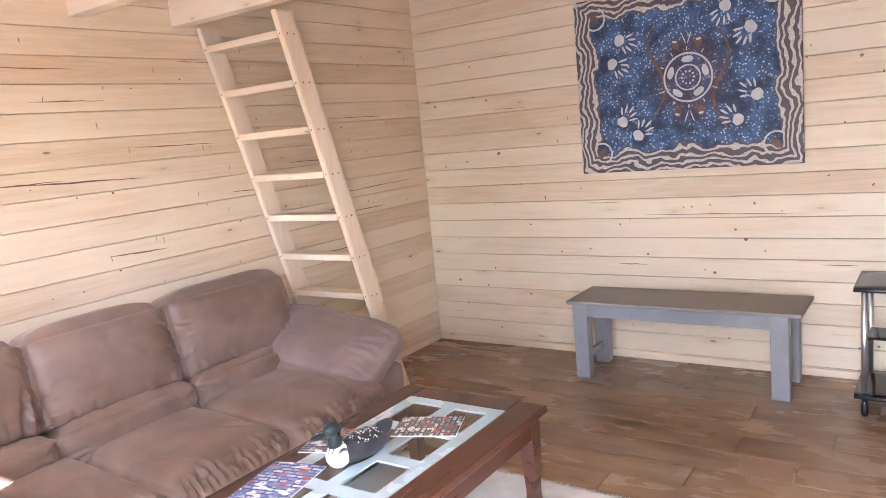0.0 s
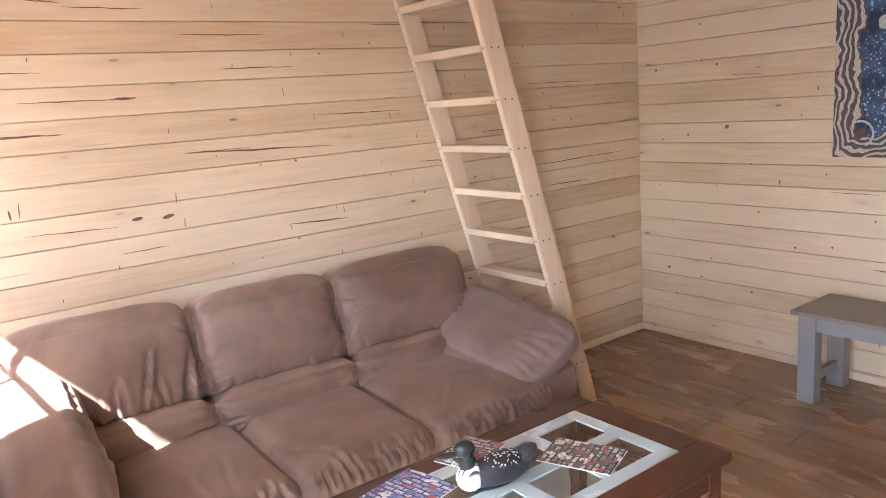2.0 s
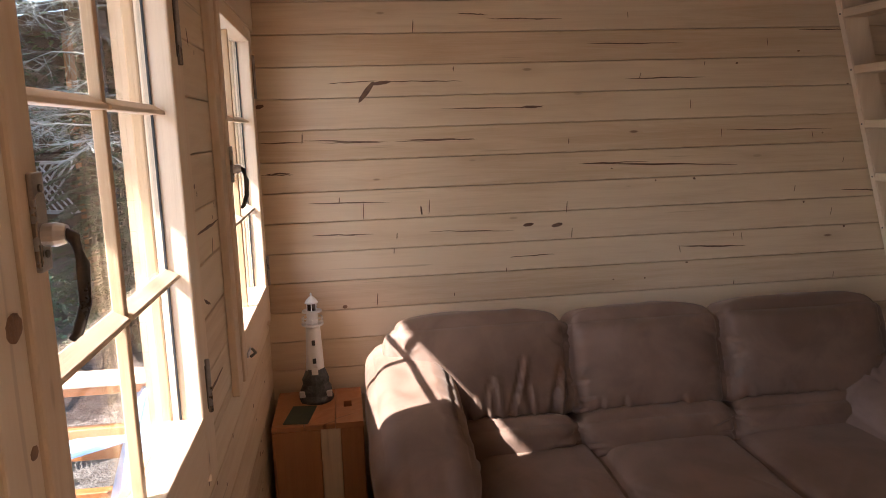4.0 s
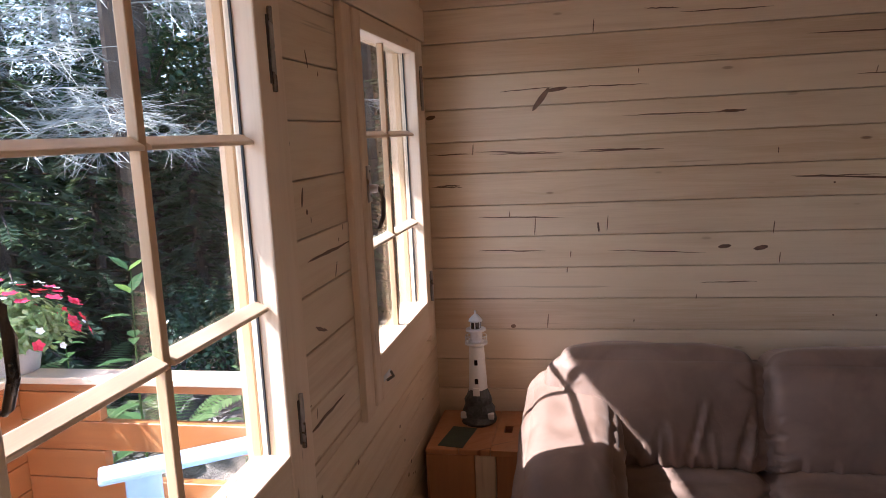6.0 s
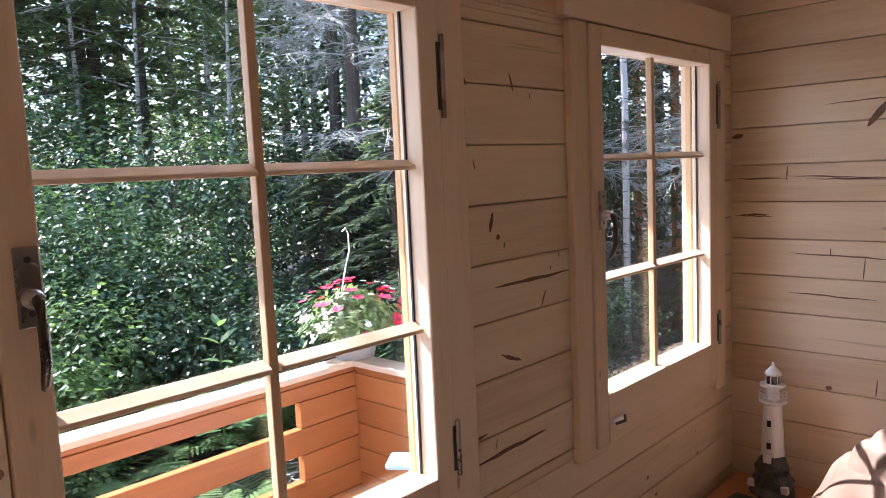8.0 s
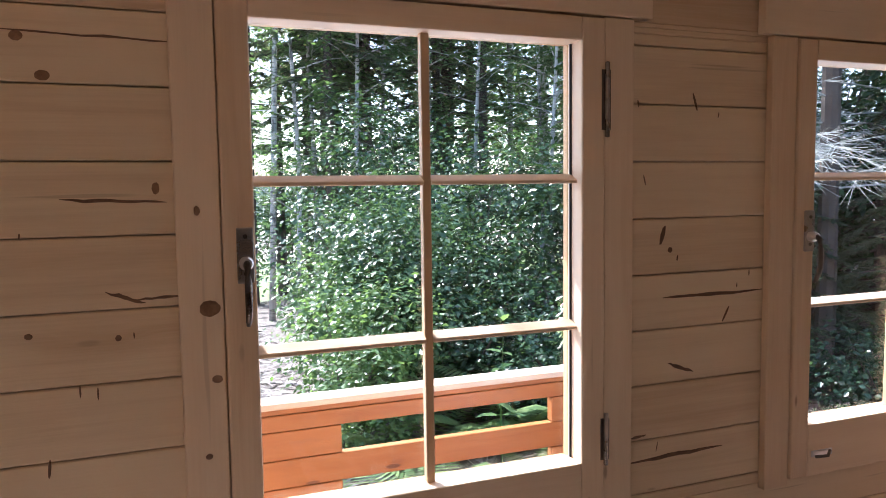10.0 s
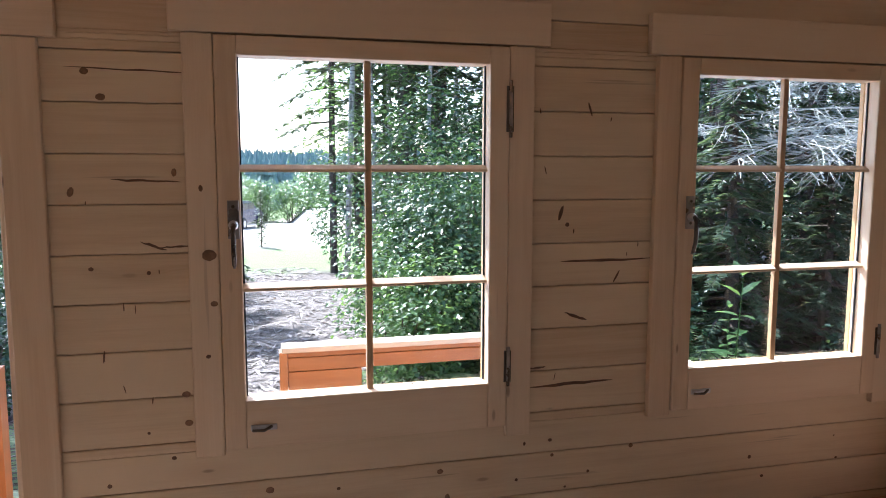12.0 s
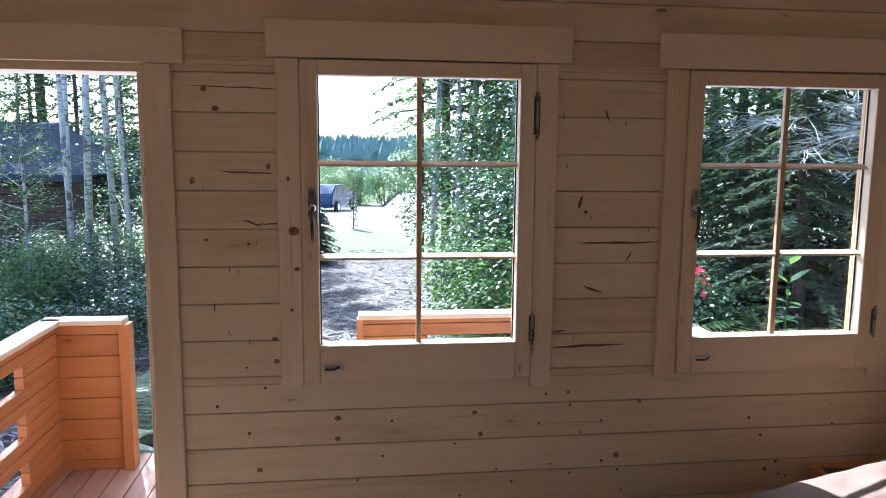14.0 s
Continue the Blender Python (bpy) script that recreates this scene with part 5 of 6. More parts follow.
def painting():
    cx, cz, hw, hh = 1.8525, 1.68, 0.6205, 0.51
    t = thing("painting", "large blue canvas with wavy dotted borders and pale stencilled marks", "painting", pose(cx, ROOM_Y, cz))
    k = Nodes("dot_painting")
    p = k.place(True)
    x, y, z = k.split(p)
    wob = k.math("MULTIPLY", k.math("SUBTRACT", k.noise(p, 7.0, 2.0), 0.5), 0.15)
    e = k.math("ADD", k.math("MINIMUM", k.math("SUBTRACT", hw, k.math("ABSOLUTE", x)), k.math("SUBTRACT", hh, k.math("ABSOLUTE", z))), wob)
    wave = k.math("SINE", k.math("MULTIPLY", e, 2 * math.pi / 0.034))
    dots = k.step(k.voronoi(p, 130.0)[0], 0.3, 0.6, 1.0, 0.65)
    cream = k.mix(k.noise(p, 12.0), (0.60, 0.49, 0.38), (0.70, 0.64, 0.57))
    ground = k.mix(k.noise(p, 30.0), (0.05, 0.042, 0.05), (0.14, 0.10, 0.10))
    border = k.mix(k.math("MULTIPLY", k.step(wave, 0.05, 0.45), dots), ground, cream)
    n = k.noise(p, 9.0, 5.0, 0.7)
    field = k.mix(k.step(n, 0.35, 0.68), (0.018, 0.025, 0.058), (0.075, 0.125, 0.25))
    fleck = k.math("MULTIPLY", k.step(k.voronoi(p, 62.0)[0], 0.14, 0.36, 1.0, 0.0), k.step(n, 0.40, 0.56))
    field = k.mix(k.math("MULTIPLY", fleck, 0.9), field, (0.58, 0.66, 0.76))
    rust = k.step(k.math("ADD", k.math("POWER", k.math("SUBTRACT", x, 0.04), 2.0), k.math("MULTIPLY", k.math("POWER", z, 2.0), 0.7)), 0.02, 0.055, 0.8, 0.0)
    field = k.mix(k.math("MULTIPLY", rust, k.noise(p, 14.0)), field, (0.09, 0.03, 0.02))
    edge = k.step(e, 0.122, 0.130)
    col = k.mix(edge, border, field)
    k.bump(k.noise(p, 300.0), 0.1, 0.002)
    part("canvas", box(-hw, hw, -0.034, -0.004, -hh, hh, 0.004), k.out(col, 0.6), t)
    pale = surface("pale_stencil_paint", (0.46, 0.43, 0.42), (0.62, 0.58, 0.56), 0.7, 20, 200, 0.1)
    rustp = surface("rust_paint", (0.10, 0.045, 0.032), (0.20, 0.105, 0.072), 0.7, 20, 200, 0.1)

    def flat(name, outline, mat, lift=0.0352):
        k0 = len(outline)
        v = [(a, -lift, b) for a, b in outline] + [(a, -0.0342, b) for a, b in outline]
        q = [tuple(range(k0))] + [(i, (i + 1) % k0, k0 + (i + 1) % k0, k0 + i) for i in range(k0)]
        return raw(name, v, q, mat, t)

    def blob(u, w, a, b, rot, mat, name="stencil", lift=0.0352, seed=1):
        r = random.Random(seed)
        c, s = math.cos(rot), math.sin(rot)
        pts = []
        for i in range(14):
            th = 2 * math.pi * i / 14
            m = r.uniform(0.9, 1.08)
            p0, p1 = a * m * math.cos(th), b * m * math.sin(th)
            pts.append((u + p0 * c - p1 * s, w + p0 * s + p1 * c))
        flat(name, pts, mat, lift)

    for i, (u, w, rot) in enumerate(((-0.345, 0.255, -0.4), (-0.395, 0.125, -0.5), (-0.35, -0.215, 0.9), (-0.26, -0.30, 0.8), (0.25, 0.35, -2.0), (0.375, 0.225, -2.3), (0.40, -0.13, 2.5), (0.30, -0.255, 2.6))):
        blob(u, w, 0.030, 0.034, rot, pale, seed=i)
        for j in range(5):
            a = rot + (-0.75 + 0.36 * j)
            d = 0.064 + 0.012 * (2 - abs(j - 2))
            blob(u + d * math.cos(a), w + d * math.sin(a), 0.026, 0.006, a, pale, seed=i * 7 + j)
    for rad, wd in ((0.132, 0.010), (0.068, 0.008)):
        v, q = [], []
        for i in range(40):
            a = 2 * math.pi * i / 40
            for rr in (rad - wd / 2, rad + wd / 2):
                for l in (0.0342, 0.0354):
                    v.append((0.04 + rr * math.cos(a), -l, rr * math.sin(a)))
        for i in range(40):
            b0, b1 = 4 * i, 4 * ((i + 1) % 40)
            q.extend([(b0 + 1, b0 + 3, b1 + 3, b1 + 1), (b0, b0 + 1, b1 + 1, b1), (b0 + 2, b1 + 2, b1 + 3, b0 + 3)])
        raw("ring", v, q, pale, t)
    for i in range(5):
        a = 2 * math.pi * i / 5 + 0.3
        blob(0.04 + 0.1 * math.cos(a), 0.1 * math.sin(a), 0.018, 0.034, a, pale, "segment", seed=90 + i)
    for i in range(10):
        a = 2 * math.pi * i / 10
        blob(0.04 + 0.034 * math.cos(a), 0.034 * math.sin(a), 0.006, 0.006, 0, pale, "dot", seed=60 + i)
    # small seated figures, marks and ticks above and below the ring
    for sz in (-1, 1):
        for sx in (-1, 1):
            blob(0.04 + sx * 0.062, sz * 0.185, 0.020, 0.030, sx * sz * -0.2, rustp, "figure", seed=110)
            blob(0.04 + sx * 0.066, sz * 0.200, 0.015, 0.006, 0.2 * sx, pale, "figure_mark", 0.0354, 115)
            blob(0.04 + sx * 0.016, sz * 0.215, 0.034, 0.003, sz * (1.57 - sx * 0.35), pale, "tick", seed=120)
        for k in range(9):
            th = sz * (0.45 + 2.25 * k / 8)
            blob(0.04 + 0.158 * math.cos(th), 0.158 * math.sin(th), 0.012, 0.003, th, rustp if k % 2 else pale, "tick", seed=125 + k)
    for sx, sz in ((-1, 1), (-1, -1), (1, 1), (1, -1)):
        u, w = sx * 0.49, sz * 0.395
        blob(u, w, 0.036, 0.020, sx * sz * 0.8, rustp, "corner_mark", seed=150)
        for k in range(9):
            th = -0.9 + 2.9 * k / 8
            bx, bz = 0.062 * math.cos(th), 0.062 * math.sin(th)
            blob(u - sx * bx, w - sz * bz, 0.016, 0.006, math.atan2(-sz * bx, sx * bz), pale, "corner_arc", 0.0354, 160 + k)
    for sx in (-1, 1):
        pts = [(0.04 + sx * (0.175 + 0.045 * math.sin(s * 7.0)), sx * -0.04 + 0.28 - 0.54 * s) for s in [i / 16 for i in range(17)]]
        flat("painted_curve", [(a - 0.006, b) for a, b in pts] + [(a + 0.010 * math.sin(math.pi * i / 16) + 0.003, b) for i, (a, b) in reversed(list(enumerate(pts)))], rustp, 0.0350)


painting()


def loon():
    """A carved water bird: one mesh in four paints."""
    bm = bmesh.new()

    def lump(c, s, mat, rot=0.0, seg=18):
        r = bmesh.ops.create_uvsphere(bm, u_segments=seg, v_segments=12, radius=1.0)
        m = Matrix.Translation(c) @ Matrix.Rotation(rot, 4, "X") @ Matrix.Diagonal((*s, 1))
        for v in r["verts"]:
            v.co = m @ v.co
        for f in {f for v in r["verts"] for f in v.link_faces}:
            f.material_index, f.smooth = mat, True

    lump((0, 0.02, 0.045), (0.052, 0.125, 0.05), 0)
    lump((0, 0.10, 0.065), (0.034, 0.075, 0.028), 0, 0.35)
    lump((0, 0.035, 0.068), (0.046, 0.095, 0.032), 1)
    lump((0, -0.075, 0.045), (0.042, 0.05, 0.045), 2)
    lump((0, -0.085, 0.095), (0.026, 0.028, 0.045), 3)
    lump((0, -0.092, 0.138), (0.027, 0.036, 0.027), 3)
    lump((0, -0.145, 0.130), (0.009, 0.038, 0.010), 3, -0.06)
    lump((0, 0.0, 0.006), (0.04, 0.09, 0.0062), 0)
    k = Nodes("spotted_feathers")
    p = k.place(True)
    d = k.voronoi(p, 95.0)[0]
    spots = k.out(k.mix(k.step(d, 0.28, 0.36, 1.0, 0.0), (0.015, 0.015, 0.018), (0.75, 0.74, 0.70)), 0.4)
    k = Nodes("striped_breast")
    x, y, z = k.split(k.place(True))
    s = k.math("SINE", k.math("ADD", k.math("MULTIPLY", x, 420.0), k.math("MULTIPLY", z, 90.0)))
    breast = k.out(k.mix(k.math("MULTIPLY", k.step(s, 0.5, 0.8), k.step(z, 0.05, 0.07)), (0.78, 0.77, 0.74), (0.05, 0.05, 0.055)), 0.45)
    dark = surface("black_bird_paint", (0.014, 0.015, 0.018), (0.045, 0.048, 0.055), 0.35, 14, 200, 0.1)
    head = surface("greenish_black_paint", (0.010, 0.013, 0.012), (0.03, 0.036, 0.032), 0.3, 14, 200, 0.1)
    b = part("loon_figurine", bm, [dark, spots, breast, head])
    b.matrix_basis = pose(1.475, 1.585, TZ, 0, 0, -14) @ Matrix.Diagonal((0.92, 0.92, 0.98, 1))
    tagged(b, "carved black and white loon decoy on the coffee table", "figurine")


loon()


def print_material(name, a, b, c, seed):
    k = Nodes(name)
    x, y, z = k.split(k.place(True))
    br = k.n("ShaderNodeTexBrick")
    k.link(k.vec(k.math("ADD", k.math("MULTIPLY", x, 1.0), seed), y, 0.0), br.inputs["Vector"])
    br.inputs["Color1"].default_value, br.inputs["Color2"].default_value, br.inputs["Mortar"].default_value = (*a, 1), (*b, 1), (*c, 1)
    br.inputs["Scale"].default_value, br.inputs["Mortar Size"].default_value = 26.0, 0.085
    br.inputs["Brick Width"].default_value, br.inputs["Row Height"].default_value = 1.1, 0.5
    n = k.noise(k.vec(k.math("MULTIPLY", x, 60.0), k.math("MULTIPLY", y, 180.0), seed), 1.0, 3.0, 0.7)
    cell = k.split(k.voronoi(k.vec(k.math("ADD", k.math("MULTIPLY", x, 34.0), seed), k.math("MULTIPLY", y, 52.0), 0.0), 1.0, "2D")[1])
    col = k.mix(k.step(cell[0], 0.72, 0.76), br.outputs[0], b)
    col = k.mix(k.step(cell[1], 0.86, 0.9), col, (0.80, 0.78, 0.74))
    col = k.mix(k.step(cell[2], 0.95, 0.97), col, (0.42, 0.10, 0.09))
    col = k.mix(k.step(n, 0.54, 0.62), col, c)
    return k.out(col, 0.3)


for nm, at, rot, size, cols, lab in (("magazine", (1.345, 1.345, TZ), 12, (0.20, 0.27), ((0.74, 0.75, 0.76), (0.16, 0.20, 0.42), (0.04, 0.05, 0.16)), "glossy blue and white printed magazine on the glass table"),
                                     ("magazine", (1.275, 1.66, TZ), 20, (0.15, 0.20), ((0.70, 0.66, 0.58), (0.20, 0.14, 0.16), (0.05, 0.05, 0.10)), "small colour brochure beside the loon"),
                                     ("magazine", (1.545, 1.90, TZ), -68, (0.17, 0.24), ((0.74, 0.72, 0.66), (0.16, 0.13, 0.10), (0.04, 0.04, 0.05)), "cream and brown illustrated leaflet on the glass table")):
    m = thing(nm, lab, "magazine", pose(*at, 0, 0, rot), "papers on the coffee table")
    w, h = size
    part("pages", box(-w / 2, w / 2, -h / 2, h / 2, 0.0, 0.003), plaster_white, m, "white pages")
    part("cover", box(-w / 2, w / 2, -h / 2, h / 2, 0.0032, 0.0042), print_material("print", *cols, at[0] * 7), m)

lh = thing("lighthouse_figurine", "white ceramic lighthouse on a dark rocky base on the crate", "figurine", pose(0.125, 0.175, CZ))
bm = turned([(0.062, 0.0), (0.066, 0.012), (0.058, 0.03), (0.06, 0.045), (0.047, 0.07), (0.049, 0.09), (0.040, 0.118), (0.034, 0.13)], 18)
for v in bm.verts:
    s = 1 + 0.16 * noise.noise(v.co * 34)
    v.co.x *= s
    v.co.y *= s
part("rock_base", bm, rock_dark, lh, "dark painted rocks")
part("tower", turned([(0.036, 0.11), (0.034, 0.14), (0.0275, 0.285), (0.027, 0.292)], 24), plaster_white, lh, "", True)
part("gallery", turned([(0.029, 0.292), (0.041, 0.298), (0.042, 0.305), (0.024, 0.306)], 24), plaster_white, lh)
for i in range(12):
    a = 2 * math.pi * i / 12
    part("baluster", turned([(0.0016, 0.305), (0.0016, 0.328)], 5, at=(0.039 * math.cos(a), 0.039 * math.sin(a), 0)), plaster_white, lh)
for z in (0.316, 0.328):
    ring = [(0.039 * math.cos(2 * math.pi * i / 20), 0.039 * math.sin(2 * math.pi * i / 20), z) for i in range(21)]
    part("guard_rail", tube(ring, 0.0016, 5), plaster_white, lh)
part("watch_room", turned([(0.021, 0.306), (0.021, 0.345), (0.037, 0.348), (0.037, 0.355), (0.02, 0.356)], 20), plaster_white, lh)
part("lantern", turned([(0.019, 0.356), (0.019, 0.383)], 12), dark_metal, lh, "dark lantern glazing")
for i in range(6):
    a = 2 * math.pi * i / 6
    part("mullion", turned([(0.002, 0.356), (0.002, 0.383)], 5, at=(0.0195 * math.cos(a), 0.0195 * math.sin(a), 0)), plaster_white, lh)
part("dome", turned([(0.026, 0.383), (0.022, 0.392), (0.008, 0.408), (0.004, 0.41), (0.005, 0.416), (0.002, 0.423)], 16), plaster_white, lh, "", True)
for z, w in ((0.165, 0.0065), (0.235, 0.006)):
    part("window", moved(box(0.0, 0.004, -w, w, -0.010, 0.010, 0.001, 1), pose(0.0345 - 0.045 * (z - 0.14), 0.0, z)), black_gloss, lh, "small black window")
part("door", moved(box(0.0, 0.006, -0.012, 0.012, 0.0, 0.03, 0.001, 1), pose(0.046, 0.0, 0.115)), plaster_white, lh)
for a in (-1.0, 0.9):
    part("hut", moved(box(-0.009, 0.009, -0.011, 0.011, 0.0, 0.022, 0.002, 1), pose(0.062 * math.cos(a), 0.062 * math.sin(a), 0.025)), plaster_white, lh, "tiny white hut")

slip = part("green_card", box(-0.085, 0.085, -0.045, 0.045, 0.0, 0.0016), surface("dark_green_print", (0.028, 0.05, 0.036), (0.07, 0.10, 0.07), 0.5, 25, 150, 0.05))
slip.matrix_basis = pose(0.275, 0.118, CZ + 0.0004, 0, 0, -9)
tagged(slip, "dark green printed card lying on the crate", "card")

# ---------------------------------------------------------------- more woods
def fern_mesh(seed, fronds, length, lean):
    r = random.Random(seed)
    v, q = [], []
    for f in range(fronds):
        a = 2 * math.pi * f / fronds + r.uniform(-0.25, 0.25)
        d = Vector((math.cos(a), math.sin(a), 0))
        side = Vector((-d.y, d.x, 0))
        l = length * r.uniform(0.75, 1.1)
        for k in range(22):
            s = (k + 2) / 24
            c = d * l * s * lean + Vector((0, 0, l * (0.95 * s - 0.62 * s * s * lean)))
            w = l * 0.20 * math.sin(math.pi * min(1, s * 0.9 + 0.1)) ** 0.8
            for sg in (-1, 1):
                e = (side * sg + d * 0.35 - Vector((0, 0, 0.15))).normalized()
                i = len(v)
                t = d * l * 0.017
                v.extend([c - t, c + e * w * 0.6 - t * 0.9, c + e * w, c + e * w * 0.6 + t * 0.9, c + t])
                q.append((i, i + 1, i + 2, i + 3, i + 4))
    me = bpy.data.meshes.new("fronds")
    me.from_pydata(v, [], q)
    me.materials.append(fern_green)
    return me


FERNS = [fern_mesh(5, 11, 0.75, 0.8), fern_mesh(6, 9, 0.6, 0.95)]
for i, (x, y, s) in enumerate(((3.25, -2.35, 1.15), (3.55, -2.75, 1.2), (3.05, -3.1, 1.0), (0.35, -2.25, 1.0), (0.75, -2.45, 0.95), (0.05, -2.6, 0.9), (1.2, -2.5, 0.8), (-0.8, -2.5, 0.9), (-1.3, -2.0, 0.8), (4.0, -3.4, 1.0), (-1.6, -2.9, 1.0), (-0.4, -2.9, 1.0), (-0.3, -3.5, 1.45), (0.65, -3.75, 1.45), (-0.95, -3.3, 1.3), (0.0, -3.9, 1.5))):
    t = thing("fern", "yellow-green fern clump at the edge of the porch", "fern", Matrix.Translation((x, y, ground_z(x, y) - 0.03)) @ Matrix.Rotation(i * 1.7, 4, "Z") @ Matrix.Diagonal((s, s, s, 1)), "ferns")
    o = new("fronds", FERNS[i % 2])
    o.parent = t


def weed_mesh(seed, height, leaf, pairs):
    """An upright plant with large paired leaves."""
    r = random.Random(seed)
    v, q = [], []
    st = tube([(0, 0, 0), (0.02, 0.01, height * 0.5), (0.0, 0.03, height)], [0.008, 0.006, 0.002], 6)
    for k in range(pairs):
        s = 0.25 + 0.75 * k / (pairs - 1)
        for sg in (0, math.pi):
            a = k * 1.35 + sg + r.uniform(-0.3, 0.3)
            d = Vector((math.cos(a), math.sin(a), 0.12 + 0.5 * (s > 0.9)))
            l = leaf * (1.05 - 0.55 * s) * r.uniform(0.85, 1.15)
            c = Vector((0.015 * math.sin(3 * s), 0.02 * s, height * s))
            side = Vector((-d.y, d.x, 0)).normalized()
            i = len(v)
            pts = [(0, 0, 0), (0.3, 0.19, 0.03), (0.65, 0.16, 0.0), (1.0, 0, -0.12), (0.65, -0.16, 0.0), (0.3, -0.19, 0.03), (0.5, 0, -0.02)]
            v.extend([c + d * l * p[0] + side * l * p[1] + Vector((0, 0, l * p[2])) for p in pts])
            q.extend([(i, i + 1, i + 6), (i + 1, i + 2, i + 6), (i + 2, i + 3, i + 6), (i + 3, i + 4, i + 6), (i + 4, i + 5, i + 6), (i + 5, i, i + 6)])
    me, sm = bpy.data.meshes.new("foliage"), bpy.data.meshes.new("stem")
    me.from_pydata(v, [], q)
    me.materials.append(leaf_bright)
    st.to_mesh(sm)
    st.free()
    sm.materials.append(leaf_bright)
    return me, sm


WEEDS = [weed_mesh(3, 1.25, 0.26, 9), weed_mesh(4, 1.0, 0.22, 8)]
for i, (x, y, s) in enumerate(((-0.62, -1.74, 1.0), (-0.95, -1.35, 0.7), (-0.25, -2.1, 0.65), (-2.25, -6.1, 1.55), (-2.0, -5.9, 1.3), (-1.2, -2.6, 0.85), (0.2, -3.0, 0.9), (-1.7, -1.6, 0.8))):
    t = thing("leafy_plant", "tall bright green plant with large paired leaves", "plant", Matrix.Translation((x, y, ground_z(x, y) - 0.03)) @ Matrix.Rotation(i * 2.1, 4, "Z") @ Matrix.Diagonal((s, s, s, 1)), "leafy plants")
    for nm, me in zip(("foliage", "stem"), WEEDS[i % 2]):
        o = new(nm, me)
        o.parent = t


def bare_tree(seed, height, low, high, reach, count):
    """A conifer with dead, silvery, twiggy lower boughs."""
    r = random.Random(seed)
    tb = bmesh.new()
    bv, bf = [], []
    tube([(0, 0, -0.2), (0.03, 0.02, height * 0.4), (0, 0, height)], [0.085, 0.07, 0.03], 9, tb)
    for b in range(count):
        br = bmesh.new()
        h = r.uniform(low, high)
        a = r.uniform(0, 2 * math.pi)
        d = Vector((math.cos(a), math.sin(a), 0))
        l = reach * r.uniform(0.55, 1.1)
        pts = []
        p = Vector((0, 0, h))
        for k in range(6):
            pts.append(p.copy())
            p += (d + Vector((r.gauss(0, 0.16), r.gauss(0, 0.16), 0.10 - 0.10 * k + r.gauss(0, 0.06)))) * l / 6
        tube(pts, [0.009, 0.007, 0.005, 0.004, 0.003, 0.0015], 4, br)
        for _ in range(26):
            s = r.uniform(0.2, 1.0) * 5
            i = min(4, int(s))
            c = pts[i].lerp(pts[i + 1], s - i)
            e = (d * r.uniform(0.2, 0.9) + Vector((-d.y, d.x, 0)) * r.choice((-1, 1)) * r.uniform(0.4, 1.0) + Vector((0, 0, r.uniform(-0.7, 0.15)))).normalized()
            w = l * r.uniform(0.10, 0.32)
            m = c + e * w * 0.5 + Vector((r.gauss(0, 0.02), r.gauss(0, 0.02), r.gauss(0, 0.02)))
            tube([c, m, c + e * w + Vector((0, 0, -0.06 * w))], [0.003, 0.0024, 0.0013], 3, br)
            for _ in range(3):
                g = (e + Vector((r.gauss(0, 0.6), r.gauss(0, 0.6), r.gauss(0, 0.4)))).normalized()
                tube([m, m + g * w * 0.45], [0.0022, 0.0012], 3, br)
        br.verts.index_update()
        k0 = len(bv)
        bv.extend([v.co.copy() for v in br.verts])
        bf.extend([tuple(k0 + v.index for v in f.verts) for f in br.faces])
        br.free()
    out = []
    for nm, mt in (("trunk", bark), ("boughs", dead_wood)):
        me = bpy.data.meshes.new(nm)
        if nm == "trunk":
            tb.to_mesh(me)
            tb.free()
        else:
            me.from_pydata(bv, [], bf)
        me.materials.append(mt)
        out.append((nm, me))
    return out


BARE = bare_tree(9, 9.0, 1.75, 4.8, 1.8, 46)
for i, (x, y, s) in enumerate(((-3.0, -3.3, 1.0), (-2.9, -5.3, 1.05), (-4.6, -1.9, 1.0), (-5.2, -4.4, 1.1), (-3.7, -6.6, 1.1))):
    t = thing("bare_spruce", "spruce with silvery dead twiggy lower boughs", "tree", Matrix.Translation((x, y, ground_z(x, y))) @ Matrix.Rotation(i * 1.9, 4, "Z") @ Matrix.Diagonal((s, s, s, 1)), "bare spruces")
    for nm, me in BARE:
        o = new(nm, me)
        o.parent = t
        if nm == "boughs":
            o["label"] = "silvery dead boughs"


